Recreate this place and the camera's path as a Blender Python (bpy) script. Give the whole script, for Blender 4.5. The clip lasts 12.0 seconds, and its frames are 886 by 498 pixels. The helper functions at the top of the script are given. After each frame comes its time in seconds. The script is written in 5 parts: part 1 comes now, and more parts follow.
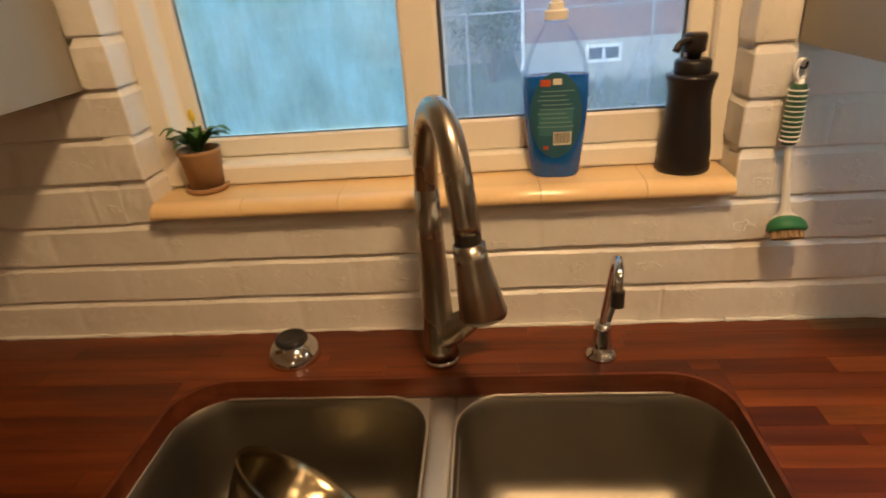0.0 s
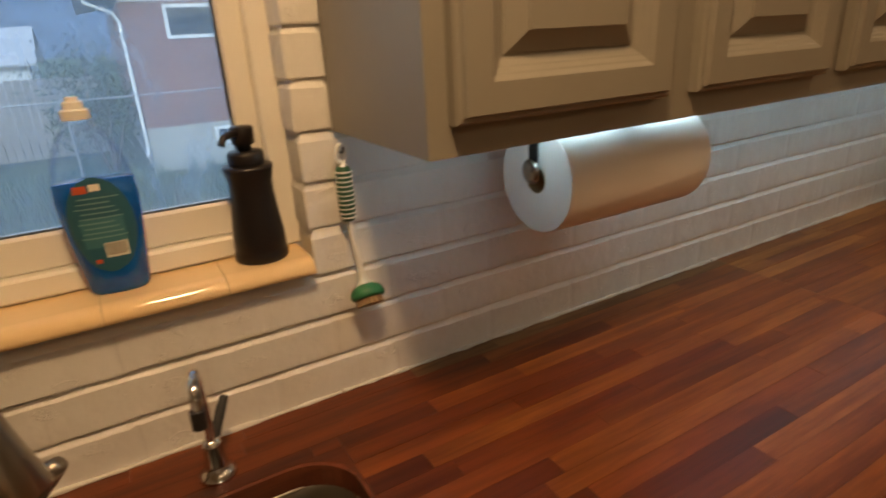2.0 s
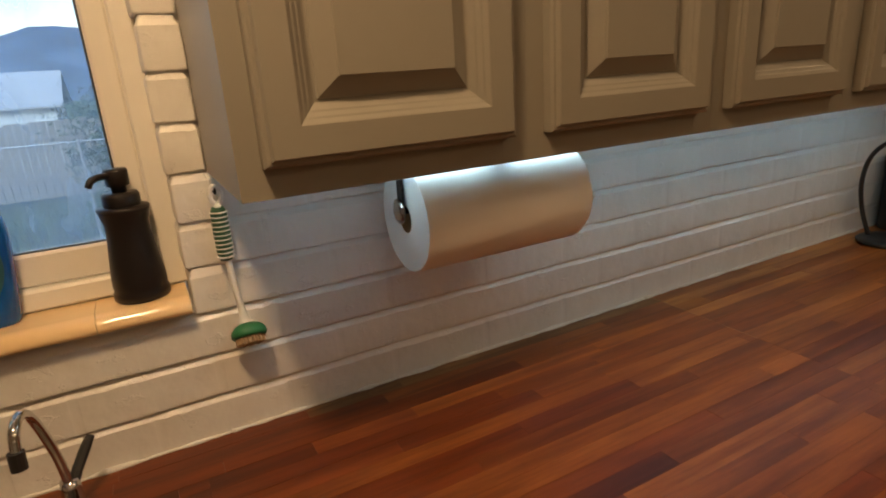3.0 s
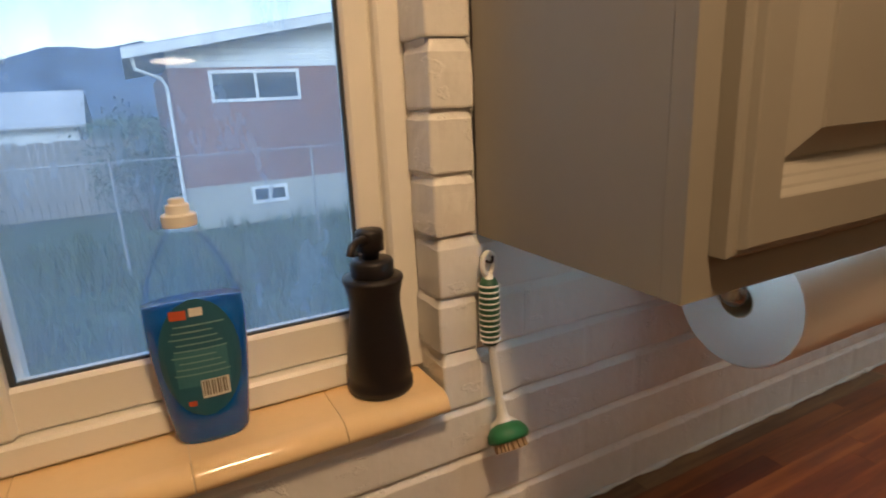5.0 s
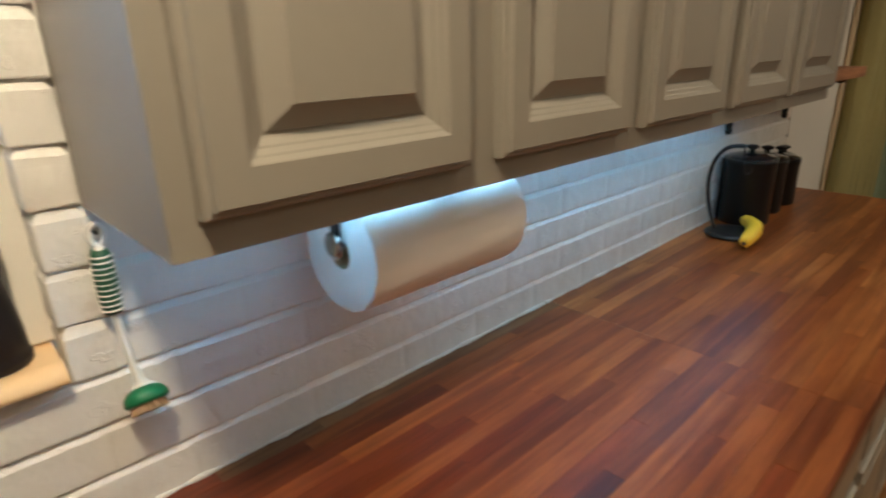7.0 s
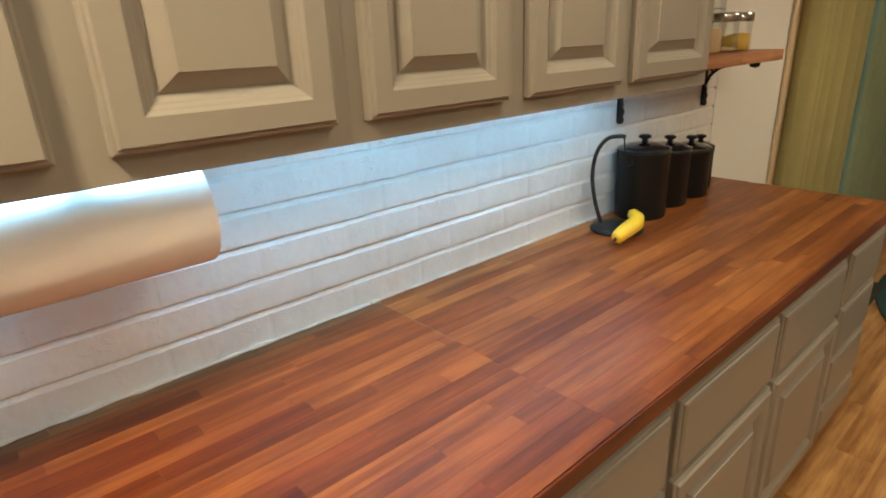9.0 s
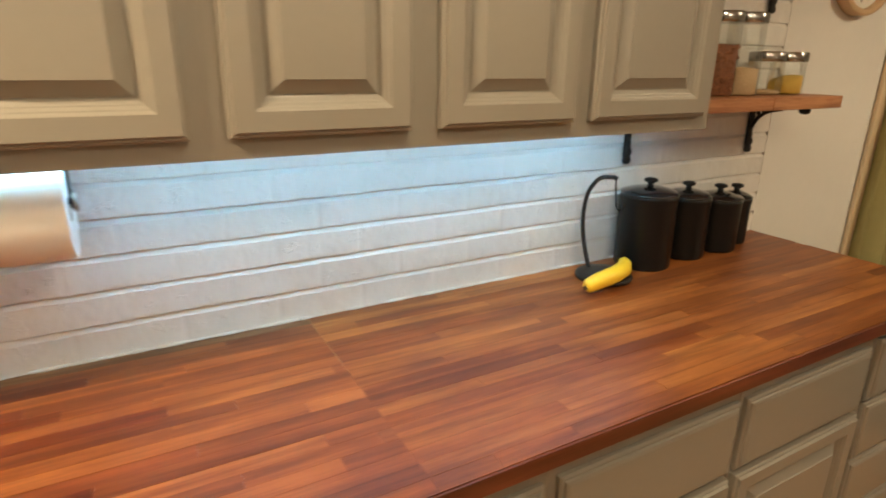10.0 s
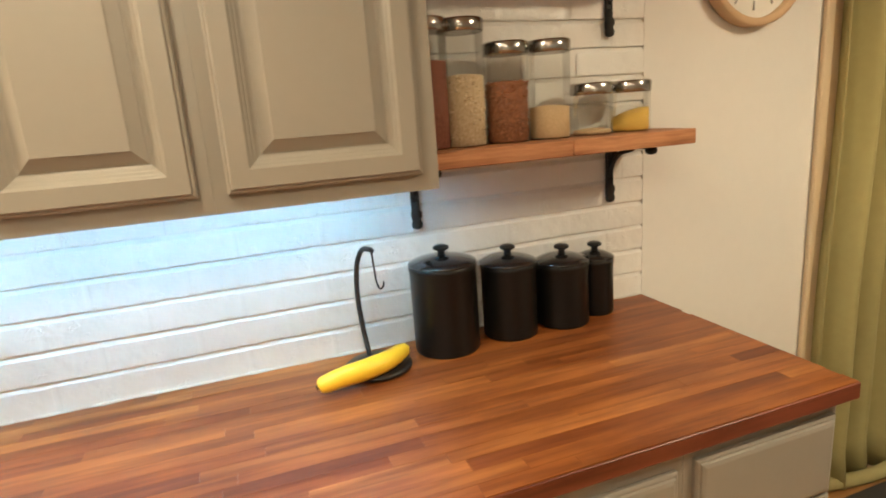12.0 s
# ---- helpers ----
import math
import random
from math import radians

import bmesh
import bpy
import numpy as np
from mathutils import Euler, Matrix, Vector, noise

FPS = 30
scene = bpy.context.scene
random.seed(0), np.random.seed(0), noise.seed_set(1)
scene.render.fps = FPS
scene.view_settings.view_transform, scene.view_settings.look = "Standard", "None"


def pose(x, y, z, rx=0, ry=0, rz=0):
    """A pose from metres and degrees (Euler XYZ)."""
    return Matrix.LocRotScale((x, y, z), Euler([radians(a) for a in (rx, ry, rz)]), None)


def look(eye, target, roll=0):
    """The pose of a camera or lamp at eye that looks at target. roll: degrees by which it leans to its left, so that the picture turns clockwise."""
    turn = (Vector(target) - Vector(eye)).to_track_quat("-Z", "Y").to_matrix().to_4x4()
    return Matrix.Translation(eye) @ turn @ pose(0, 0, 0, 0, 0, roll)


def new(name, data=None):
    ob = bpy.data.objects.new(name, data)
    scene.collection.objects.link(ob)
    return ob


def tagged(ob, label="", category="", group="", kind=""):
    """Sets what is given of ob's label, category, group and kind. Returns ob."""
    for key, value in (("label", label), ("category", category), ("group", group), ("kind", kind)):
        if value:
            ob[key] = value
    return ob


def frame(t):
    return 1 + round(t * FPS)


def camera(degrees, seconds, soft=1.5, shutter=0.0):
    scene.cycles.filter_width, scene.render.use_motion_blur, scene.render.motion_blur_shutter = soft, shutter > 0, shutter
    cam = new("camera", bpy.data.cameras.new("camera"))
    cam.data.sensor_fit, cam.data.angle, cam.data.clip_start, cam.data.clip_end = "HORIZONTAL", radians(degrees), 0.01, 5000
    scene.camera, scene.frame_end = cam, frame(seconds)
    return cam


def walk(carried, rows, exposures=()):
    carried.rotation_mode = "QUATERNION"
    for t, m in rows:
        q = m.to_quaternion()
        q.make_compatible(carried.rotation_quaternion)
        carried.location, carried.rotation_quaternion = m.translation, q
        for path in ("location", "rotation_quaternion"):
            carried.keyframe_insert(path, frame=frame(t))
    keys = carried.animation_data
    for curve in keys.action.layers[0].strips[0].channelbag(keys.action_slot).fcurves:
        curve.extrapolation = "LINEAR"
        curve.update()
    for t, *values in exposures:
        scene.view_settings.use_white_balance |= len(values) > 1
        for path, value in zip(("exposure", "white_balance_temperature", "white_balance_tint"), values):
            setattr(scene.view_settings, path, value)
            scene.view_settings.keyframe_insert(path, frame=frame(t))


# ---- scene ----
cam = camera(75.5, 12.0, soft=1.8, shutter=0.4)

PATH = [
    (0, (0.008, 0.027, 1.49), (-0.171, 1.82, 0.622), -4.7),
    (0.5, (-0.013, 0.079, 1.476), (0.072, 1.896, 0.645), -4.5),
    (1, (-0.043, 0.104, 1.48), (0.461, 1.853, 0.651), -2.3),
    (1.5, (0.023, 0.094, 1.497), (0.796, 1.771, 0.729), -2.6),
    (2, (0.144, 0.05, 1.498), (1.061, 1.679, 0.79), -3.1),
    (2.5, (0.307, -0.04, 1.49), (1.231, 1.624, 0.874), -3.2),
    (2.7, (0.354, -0.072, 1.487), (1.241, 1.615, 0.881), -3.9),
    (4.3, (0.184, 0.177, 1.549), (1.103, 1.864, 0.995), -2.5),
    (4.5, (0.16, 0.222, 1.543), (1.112, 1.888, 0.98), -2.9),
    (5, (0.086, 0.306, 1.531), (0.972, 2.024, 1.02), -2.7),
    (5.5, (0.073, 0.316, 1.539), (0.931, 2.054, 1.045), -3.2),
    (6, (0.103, 0.294, 1.539), (1.07, 1.962, 1.008), -2.2),
    (6.5, (0.186, 0.228, 1.532), (1.38, 1.723, 0.95), -0.5),
    (7, (0.287, 0.093, 1.539), (1.586, 1.463, 0.88), -1.4),
    (7.5, (0.381, -0.082, 1.534), (1.765, 1.219, 0.909), -0.7),
    (7.7, (0.407, -0.131, 1.526), (1.771, 1.17, 0.856), -1.5),
    (9.3, (0.798, -0.24, 1.519), (1.946, 1.258, 0.858), -2.3),
    (9.5, (0.869, -0.282, 1.521), (1.935, 1.285, 0.882), -1.9),
    (10, (1.077, -0.411, 1.526), (2.005, 1.248, 0.905), 0.7),
    (10.5, (1.341, -0.421, 1.499), (2.332, 1.217, 0.921), -0.7),
    (11, (1.602, -0.43, 1.525), (2.484, 1.289, 1.01), -2.7),
    (11.5, (1.835, -0.519, 1.526), (2.578, 1.263, 1.006), -1.6),
    (12, (2.024, -0.547, 1.521), (2.667, 1.29, 1.06), -4.2),
]
walk(cam, [(t, look(eye, target, roll)) for t, eye, target, roll in PATH],
     [(0, 1.75, 8400, 15), (1, 1.7, 8500, 15), (2, 1.4, 8300, 14), (2.5, 1.4, 8200, 13), (4.5, 1.4, 7000, 14), (5.0, 1.3, 7300, 15), (5.5, 1.05, 7600, 15), (6.2, 1.05, 7500, 13),
      (6.6, 1.85, 5700, 3), (7.0, 2.1, 5500, 1), (7.5, 2.52, 5550, 0), (9.5, 3.0, 6050, 1), (10.5, 3.2, 6350, 3), (11.5, 3.5, 6050, 2), (12, 3.62, 5900, 1)])

# ---------------------------------------------------------------- light
world = bpy.data.worlds.new("sky")
scene.world = world
world.use_nodes = True
wn = world.node_tree
sky = wn.nodes.new("ShaderNodeTexSky")
sky.sky_type = "NISHITA"
sky.sun_disc = False
sky.sun_elevation, sky.sun_rotation = radians(60), radians(200)
sky.air_density, sky.dust_density, sky.ozone_density = 1.4, 0.2, 4.0
wn.nodes["Background"].inputs["Strength"].default_value = 0.15
wn.links.new(sky.outputs[0], wn.nodes["Background"].inputs["Color"])

sun = new("sun", bpy.data.lights.new("sun", "SUN"))
sun.data.energy, sun.data.angle, sun.data.color = 1.5, radians(30), (0.72, 0.86, 1.0)
sun.rotation_euler = Euler((radians(62), 0, radians(-20)))

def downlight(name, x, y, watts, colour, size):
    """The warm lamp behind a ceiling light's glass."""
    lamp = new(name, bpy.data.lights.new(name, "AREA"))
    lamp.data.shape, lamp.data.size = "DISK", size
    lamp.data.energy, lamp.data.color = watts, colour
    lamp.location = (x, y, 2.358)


# Lamps out of view, inferred from the shadows in the room.
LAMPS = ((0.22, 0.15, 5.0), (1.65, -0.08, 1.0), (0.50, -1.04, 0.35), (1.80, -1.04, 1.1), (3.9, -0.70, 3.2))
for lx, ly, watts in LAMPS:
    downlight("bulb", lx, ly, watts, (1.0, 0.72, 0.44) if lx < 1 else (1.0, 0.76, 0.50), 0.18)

strip_light = new("strip_light", bpy.data.lights.new("strip_light", "AREA"))
strip_light.data.shape, strip_light.data.size, strip_light.data.size_y = "RECTANGLE", 1.9, 0.014
strip_light.data.energy, strip_light.data.color = 0.68, (0.30, 0.68, 1.0)
strip_light.matrix_world = pose(1.45, 0.676, 1.3752, 24)


# ---------------------------------------------------------------- materials
def node_mat(name):
    m = bpy.data.materials.new(name)
    m.use_nodes = True
    t = m.node_tree
    return m, t, t.nodes["Principled BSDF"]


def worldco(t, scale=(1, 1, 1)):
    co = t.nodes.new("ShaderNodeNewGeometry")
    mp = t.nodes.new("ShaderNodeMapping")
    mp.inputs["Scale"].default_value = scale
    t.links.new(co.outputs["Position"], mp.inputs["Vector"])
    return mp.outputs[0]


def noise_tex(t, vec, scale, detail=4.0, rough=0.55):
    n = t.nodes.new("ShaderNodeTexNoise")
    n.inputs["Scale"].default_value = scale
    n.inputs["Detail"].default_value = detail
    n.inputs["Roughness"].default_value = rough
    t.links.new(vec, n.inputs["Vector"])
    return n.outputs["Fac"]


def ramp(t, fac, stops):
    r = t.nodes.new("ShaderNodeValToRGB")
    els = r.color_ramp.elements
    while len(els) < len(stops):
        els.new(0.5)
    for e, (p, c) in zip(els, stops):
        e.position, e.color = p, (*c, 1)
    t.links.new(fac, r.inputs[0])
    return r.outputs[0]


def mix(t, fac, a, b, kind="MIX"):
    n = t.nodes.new("ShaderNodeMix")
    n.data_type, n.blend_type = "RGBA", kind
    for sock, v in ((n.inputs[0], fac), (n.inputs[6], a), (n.inputs[7], b)):
        if hasattr(v, "is_output"):
            t.links.new(v, sock)
        elif isinstance(v, (int, float)):
            sock.default_value = v
        else:
            sock.default_value = (*v, 1)
    return n.outputs[2]


def bump(t, b, height, strength, dist=0.01):
    n = t.nodes.new("ShaderNodeBump")
    n.inputs["Strength"].default_value, n.inputs["Distance"].default_value = strength, dist
    t.links.new(height, n.inputs["Height"])
    t.links.new(n.outputs[0], b.inputs["Normal"])


def simple(name, col, rough=0.5, metal=0.0, vary=0.12, scale=30.0, bumps=0.15, dist=0.002, coat=0.0):
    """A surface with variation of its colour at two scales and a fine relief."""
    m, t, b = node_mat(name)
    v = worldco(t)
    big, fine = noise_tex(t, v, scale * 0.15, 3), noise_tex(t, v, scale * 4, 5)
    lo, hi = tuple(c * (1 - vary) for c in col), tuple(min(1, c * (1 + vary)) for c in col)
    c1 = ramp(t, big, [(0.3, lo), (0.7, hi)])
    c2 = mix(t, 0.25, c1, ramp(t, fine, [(0.3, lo), (0.7, hi)]))
    t.links.new(c2, b.inputs["Base Color"])
    r = t.nodes.new("ShaderNodeMapRange")
    r.inputs[3].default_value, r.inputs[4].default_value = max(0, rough - 0.08), min(1, rough + 0.08)
    t.links.new(big, r.inputs[0])
    t.links.new(r.outputs[0], b.inputs["Roughness"])
    b.inputs["Metallic"].default_value = metal
    b.inputs["Coat Weight"].default_value = coat
    if bumps:
        bump(t, b, fine, bumps, dist)
    return m


def brick_paint_mat():
    """Thick gloss-white paint over rough brick."""
    m, t, b = node_mat("painted_brick")
    v = worldco(t)
    big, mid, fine = noise_tex(t, v, 5, 3), noise_tex(t, v, 19, 3, 0.45), noise_tex(t, v, 170, 4)
    c = ramp(t, big, [(0.3, (0.74, 0.71, 0.66)), (0.7, (0.82, 0.80, 0.76))])
    c = mix(t, ramp(t, fine, [(0.66, (0, 0, 0)), (0.85, (0.12, 0.12, 0.12))]), c, (0.52, 0.46, 0.40))
    t.links.new(c, b.inputs["Base Color"])
    b.inputs["Roughness"].default_value = 0.29
    add = t.nodes.new("ShaderNodeMath")
    add.operation = "MULTIPLY_ADD"
    add.inputs[1].default_value = 0.012
    t.links.new(fine, add.inputs[0])
    t.links.new(mid, add.inputs[2])
    # raised drips and chips in the paint
    drip = noise_tex(t, worldco(t, (1, 1, 1.7)), 17, 5, 0.62)
    edge = ramp(t, drip, [(0.60, (0, 0, 0)), (0.63, (1, 1, 1)), (0.67, (0.45, 0.45, 0.45))])
    tot = t.nodes.new("ShaderNodeMath")
    tot.operation = "MULTIPLY_ADD"
    tot.inputs[1].default_value = 0.20
    t.links.new(edge, tot.inputs[0])
    t.links.new(add.outputs[0], tot.inputs[2])
    bump(t, b, tot.outputs[0], 0.58, 0.009)
    return m


def wood_mat(name, cols, rough, along="x", grain=1.0, coat=0.0, random_tone=True):
    """Oiled wood with long grain; each stave takes its own tone from the object's random number."""
    m, t, b = node_mat(name)
    s = (2.2, 34, 34) if along == "x" else (34, 2.2, 34)
    v = worldco(t, s)
    info = t.nodes.new("ShaderNodeObjectInfo")
    off = t.nodes.new("ShaderNodeVectorMath")
    off.operation = "MULTIPLY_ADD"
    off.inputs[1].default_value = (37, 91, 53)
    t.links.new(info.outputs["Random"], off.inputs[0])
    t.links.new(v, off.inputs[2])
    g = noise_tex(t, off.outputs[0], grain, 6, 0.65)
    g2 = noise_tex(t, off.outputs[0], grain * 5, 4, 0.6)
    tone = ramp(t, info.outputs["Random"], [(k / (len(cols) - 1), c) for k, c in enumerate(cols)])
    if not random_tone:
        tone = ramp(t, g, [(0.2, cols[0]), (0.8, cols[-1])])
    dark = mix(t, 1.0, tone, (0.46, 0.35, 0.28), "MULTIPLY")
    c = mix(t, ramp(t, g, [(0.36, (0, 0, 0)), (0.64, (1, 1, 1))]), dark, tone)
    c = mix(t, ramp(t, g2, [(0.52, (0, 0, 0)), (0.80, (0.40, 0.40, 0.40))]), c, dark)
    # broad mottling across the glued pieces
    mottle = noise_tex(t, worldco(t, (4, 11, 11) if along == "x" else (11, 4, 11)), 1.0, 4, 0.6)
    c = mix(t, 1.0, c, ramp(t, mottle, [(0.32, (0.78, 0.72, 0.68)), (0.68, (1.16, 1.20, 1.20))]), "MULTIPLY")
    t.links.new(c, b.inputs["Base Color"])
    r = t.nodes.new("ShaderNodeMapRange")
    r.inputs[3].default_value, r.inputs[4].default_value = rough - 0.06, rough + 0.12
    t.links.new(g, r.inputs[0])
    t.links.new(r.outputs[0], b.inputs["Roughness"])
    b.inputs["Coat Weight"].default_value, b.inputs["Coat Roughness"].default_value = coat, 0.25
    bump(t, b, g2, 0.06, 0.001)
    return m


def glass_mat(name, rough=0.0, tint=(1, 1, 1), ior=1.5, share=1.0):
    """A thin pane: clear with a faint reflection."""
    m, t, b = node_mat(name)
    t.nodes.remove(b)
    fres = t.nodes.new("ShaderNodeFresnel")
    fres.inputs["IOR"].default_value = ior
    see = t.nodes.new("ShaderNodeBsdfTransparent")
    see.inputs["Color"].default_value = (*tint, 1)
    shine = t.nodes.new("ShaderNodeBsdfGlossy")
    shine.inputs["Roughness"].default_value = rough
    mx = t.nodes.new("ShaderNodeMixShader")
    part_of = t.nodes.new("ShaderNodeMath")
    part_of.operation = "MULTIPLY"
    part_of.inputs[1].default_value = share
    t.links.new(fres.outputs[0], part_of.inputs[0])
    t.links.new(part_of.outputs[0], mx.inputs[0])
    t.links.new(see.outputs[0], mx.inputs[1])
    t.links.new(shine.outputs[0], mx.inputs[2])
    t.links.new(mx.outputs[0], t.nodes["Material Output"].inputs["Surface"])
    return m


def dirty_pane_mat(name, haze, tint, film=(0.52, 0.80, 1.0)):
    """Window glass with streaks of dust and condensation; film colours them with the light and haze outdoors."""
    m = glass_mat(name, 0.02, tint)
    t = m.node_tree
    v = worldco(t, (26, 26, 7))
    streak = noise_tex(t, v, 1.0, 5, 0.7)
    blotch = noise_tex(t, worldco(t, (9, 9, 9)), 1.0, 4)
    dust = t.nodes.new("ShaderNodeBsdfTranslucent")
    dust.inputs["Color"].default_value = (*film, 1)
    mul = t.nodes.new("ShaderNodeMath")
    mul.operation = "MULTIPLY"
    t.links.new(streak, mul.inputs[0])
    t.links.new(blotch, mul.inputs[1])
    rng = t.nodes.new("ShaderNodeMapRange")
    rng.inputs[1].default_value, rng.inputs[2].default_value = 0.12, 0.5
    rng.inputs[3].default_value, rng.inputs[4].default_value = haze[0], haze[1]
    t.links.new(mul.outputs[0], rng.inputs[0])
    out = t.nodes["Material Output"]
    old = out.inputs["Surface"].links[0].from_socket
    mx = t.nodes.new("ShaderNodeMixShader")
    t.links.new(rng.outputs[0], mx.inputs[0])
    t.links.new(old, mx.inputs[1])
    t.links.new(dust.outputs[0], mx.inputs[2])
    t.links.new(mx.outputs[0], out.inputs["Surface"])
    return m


def emit_mat(name, col, strength):
    m, t, b = node_mat(name)
    b.inputs["Base Color"].default_value = (*col, 1)
    b.inputs["Emission Color"].default_value = (*col, 1)
    b.inputs["Emission Strength"].default_value = strength
    return m


BRICK = brick_paint_mat()
MORTAR = simple("painted_mortar", (0.78, 0.755, 0.71), 0.5, 0, 0.10, 40, 0.6, 0.006)
PLASTER = simple("cream_plaster", (0.76, 0.735, 0.69), 0.75, 0, 0.04, 8, 0.10, 0.002)
CEIL = simple("ceiling_paint", (0.74, 0.72, 0.68), 0.85, 0, 0.04, 10, 0.2, 0.003)
GREY = simple("greige_cabinet_paint", (0.275, 0.250, 0.210), 0.38, 0, 0.05, 14, 0.05, 0.001)
VINYL = simple("white_vinyl", (0.86, 0.82, 0.74), 0.35, 0, 0.03, 10, 0.03, 0.001)
TILE = simple("almond_glazed_tile", (0.86, 0.61, 0.34), 0.10, 0, 0.06, 16, 0.04, 0.001, 0.4)
GROUT = simple("sill_grout", (0.66, 0.54, 0.38), 0.85, 0, 0.15, 60, 0.5, 0.002)
TONES = [(0.19, 0.052, 0.014), (0.35, 0.122, 0.028), (0.29, 0.094, 0.022), (0.40, 0.144, 0.034), (0.24, 0.072, 0.018), (0.37, 0.130, 0.030), (0.48, 0.200, 0.053), (0.32, 0.108, 0.025)]
STAVE = wood_mat("oiled_stave", TONES, 0.38, "x", 1.0, 0.0)
# Redder wood towards the sink; the dimness there is also put into these tones.
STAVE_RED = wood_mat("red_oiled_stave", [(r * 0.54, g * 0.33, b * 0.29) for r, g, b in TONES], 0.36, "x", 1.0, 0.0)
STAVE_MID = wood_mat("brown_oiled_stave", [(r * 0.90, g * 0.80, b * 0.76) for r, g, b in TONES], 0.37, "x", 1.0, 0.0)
# Greyer brown for the back row left of the seam.
BACKSTAVE = wood_mat("grey_brown_stave", [(0.20, 0.10, 0.045), (0.26, 0.14, 0.06)], 0.45, "x", 1.0, 0.0)
EDGEWOOD = wood_mat("dark_edge_wood", [(0.15, 0.035, 0.016), (0.20, 0.05, 0.02)], 0.38, "x", 1.0, 0.1)
SHELFWOOD = wood_mat("shelf_wood", [(0.46, 0.21, 0.095), (0.60, 0.30, 0.14)], 0.5, "x", 1.0, 0.0, False)
FLOORWOOD = wood_mat("floor_plank_wood", [(0.46, 0.25, 0.085), (0.64, 0.38, 0.15), (0.54, 0.30, 0.11)], 0.35, "x", 0.7, 0.1)
# One steel in two tones: highlights on saddle and rim, shade inside the bowls.
SADDLE = simple("highlit_steel", (0.62, 0.58, 0.52), 0.52, 1.0, 0.06, 60, 0.05, 0.0006)
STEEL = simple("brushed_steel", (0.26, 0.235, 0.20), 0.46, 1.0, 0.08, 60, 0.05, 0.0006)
NICKEL = simple("brushed_nickel", (0.37, 0.335, 0.29), 0.27, 1.0, 0.06, 60, 0.03, 0.0005)
CHROME = simple("chrome", (0.66, 0.65, 0.63), 0.09, 1.0, 0.03, 20, 0.0)
BLACKP = simple("black_plastic", (0.018, 0.017, 0.017), 0.4, 0, 0.2, 40, 0.05)
BLACKG = simple("black_ceramic", (0.007, 0.0065, 0.006), 0.34, 0, 0.15, 20, 0.02, 0.001, 0.0)
BLACKG.node_tree.nodes["Principled BSDF"].inputs["Specular IOR Level"].default_value = 0.32
IRON = simple("wrought_iron", (0.02, 0.018, 0.016), 0.5, 0.5, 0.25, 80, 0.4, 0.002)
BRONZE = simple("dark_bronze", (0.022, 0.018, 0.018), 0.38, 0.3, 0.25, 60, 0.1, 0.001)
PAPER = simple("paper_towel", (0.84, 0.80, 0.76), 0.95, 0, 0.03, 60, 0.12, 0.0006)
PAPEREND = simple("paper_layers", (0.76, 0.73, 0.70), 0.95, 0, 0.04, 120, 0.6, 0.001)
# The bowl's mottled tan reflections are painted into its steel.
BOWLSTEEL = simple("tan_reflecting_steel", (0.46, 0.38, 0.25), 0.16, 1.0, 0.30, 120, 0.10, 0.002)
CARD = simple("cardboard", (0.42, 0.30, 0.18), 0.9, 0, 0.1, 60, 0.2)
WHITEP = simple("white_plastic", (0.82, 0.80, 0.74), 0.35, 0, 0.03, 20, 0.0)
GREENP = simple("green_rubber", (0.02, 0.17, 0.07), 0.45, 0, 0.12, 60, 0.1)
DGREEN = simple("dark_green_rubber", (0.02, 0.09, 0.045), 0.45, 0, 0.12, 60, 0.1)
BRISTLE = simple("tan_bristle", (0.34, 0.22, 0.12), 0.8, 0, 0.2, 120, 0.3)
LIDSTEEL = simple("lid_steel", (0.42, 0.41, 0.39), 0.20, 1.0, 0.05, 60, 0.02, 0.0004)
LIDG = simple("glazed_black_lid", (0.014, 0.013, 0.013), 0.12, 0, 0.1, 20, 0.02, 0.001, 0.5)
BANANA = simple("banana_skin", (0.86, 0.56, 0.03), 0.42, 0, 0.10, 30, 0.08)
BROWN = simple("banana_tip", (0.10, 0.06, 0.025), 0.7, 0, 0.2, 80, 0.2)
TERRA = simple("brown_clay", (0.36, 0.20, 0.10), 0.7, 0, 0.12, 50, 0.2)
LEAF = simple("leaf_green", (0.045, 0.13, 0.03), 0.4, 0, 0.3, 90, 0.1)
YELLOW = simple("yellow_petal", (0.75, 0.55, 0.05), 0.5, 0, 0.1, 60, 0.0)
LABEL = simple("teal_label", (0.022, 0.115, 0.17), 0.3, 0, 0.15, 30, 0.0)
LABELLIGHT = simple("pale_label", (0.05, 0.19, 0.23), 0.3, 0, 0.15, 30, 0.0)
LABELTEXT = simple("label_print", (0.20, 0.36, 0.35), 0.4, 0, 0.1, 30, 0.0)
LABELWHITE = simple("label_white", (0.75, 0.74, 0.66), 0.4, 0, 0.05, 30, 0.0)
LABELRED = simple("label_red", (0.55, 0.10, 0.05), 0.4, 0, 0.1, 30, 0.0)
CURTAIN = simple("olive_curtain", (0.33, 0.29, 0.12), 0.85, 0, 0.14, 8, 0.3, 0.002)
# Greyer curtain tone that includes the shade of hanging against daylight.
CURTAINGREY = simple("backlit_sage_curtain", (0.24, 0.28, 0.17), 0.85, 0, 0.14, 8, 0.3, 0.002)
RUG = simple("teal_rug", (0.016, 0.060, 0.066), 0.95, 0, 0.18, 30, 0.8, 0.006)
RUBBER = simple("dark_rubber", (0.035, 0.032, 0.03), 0.8, 0, 0.2, 60, 0.8, 0.004)
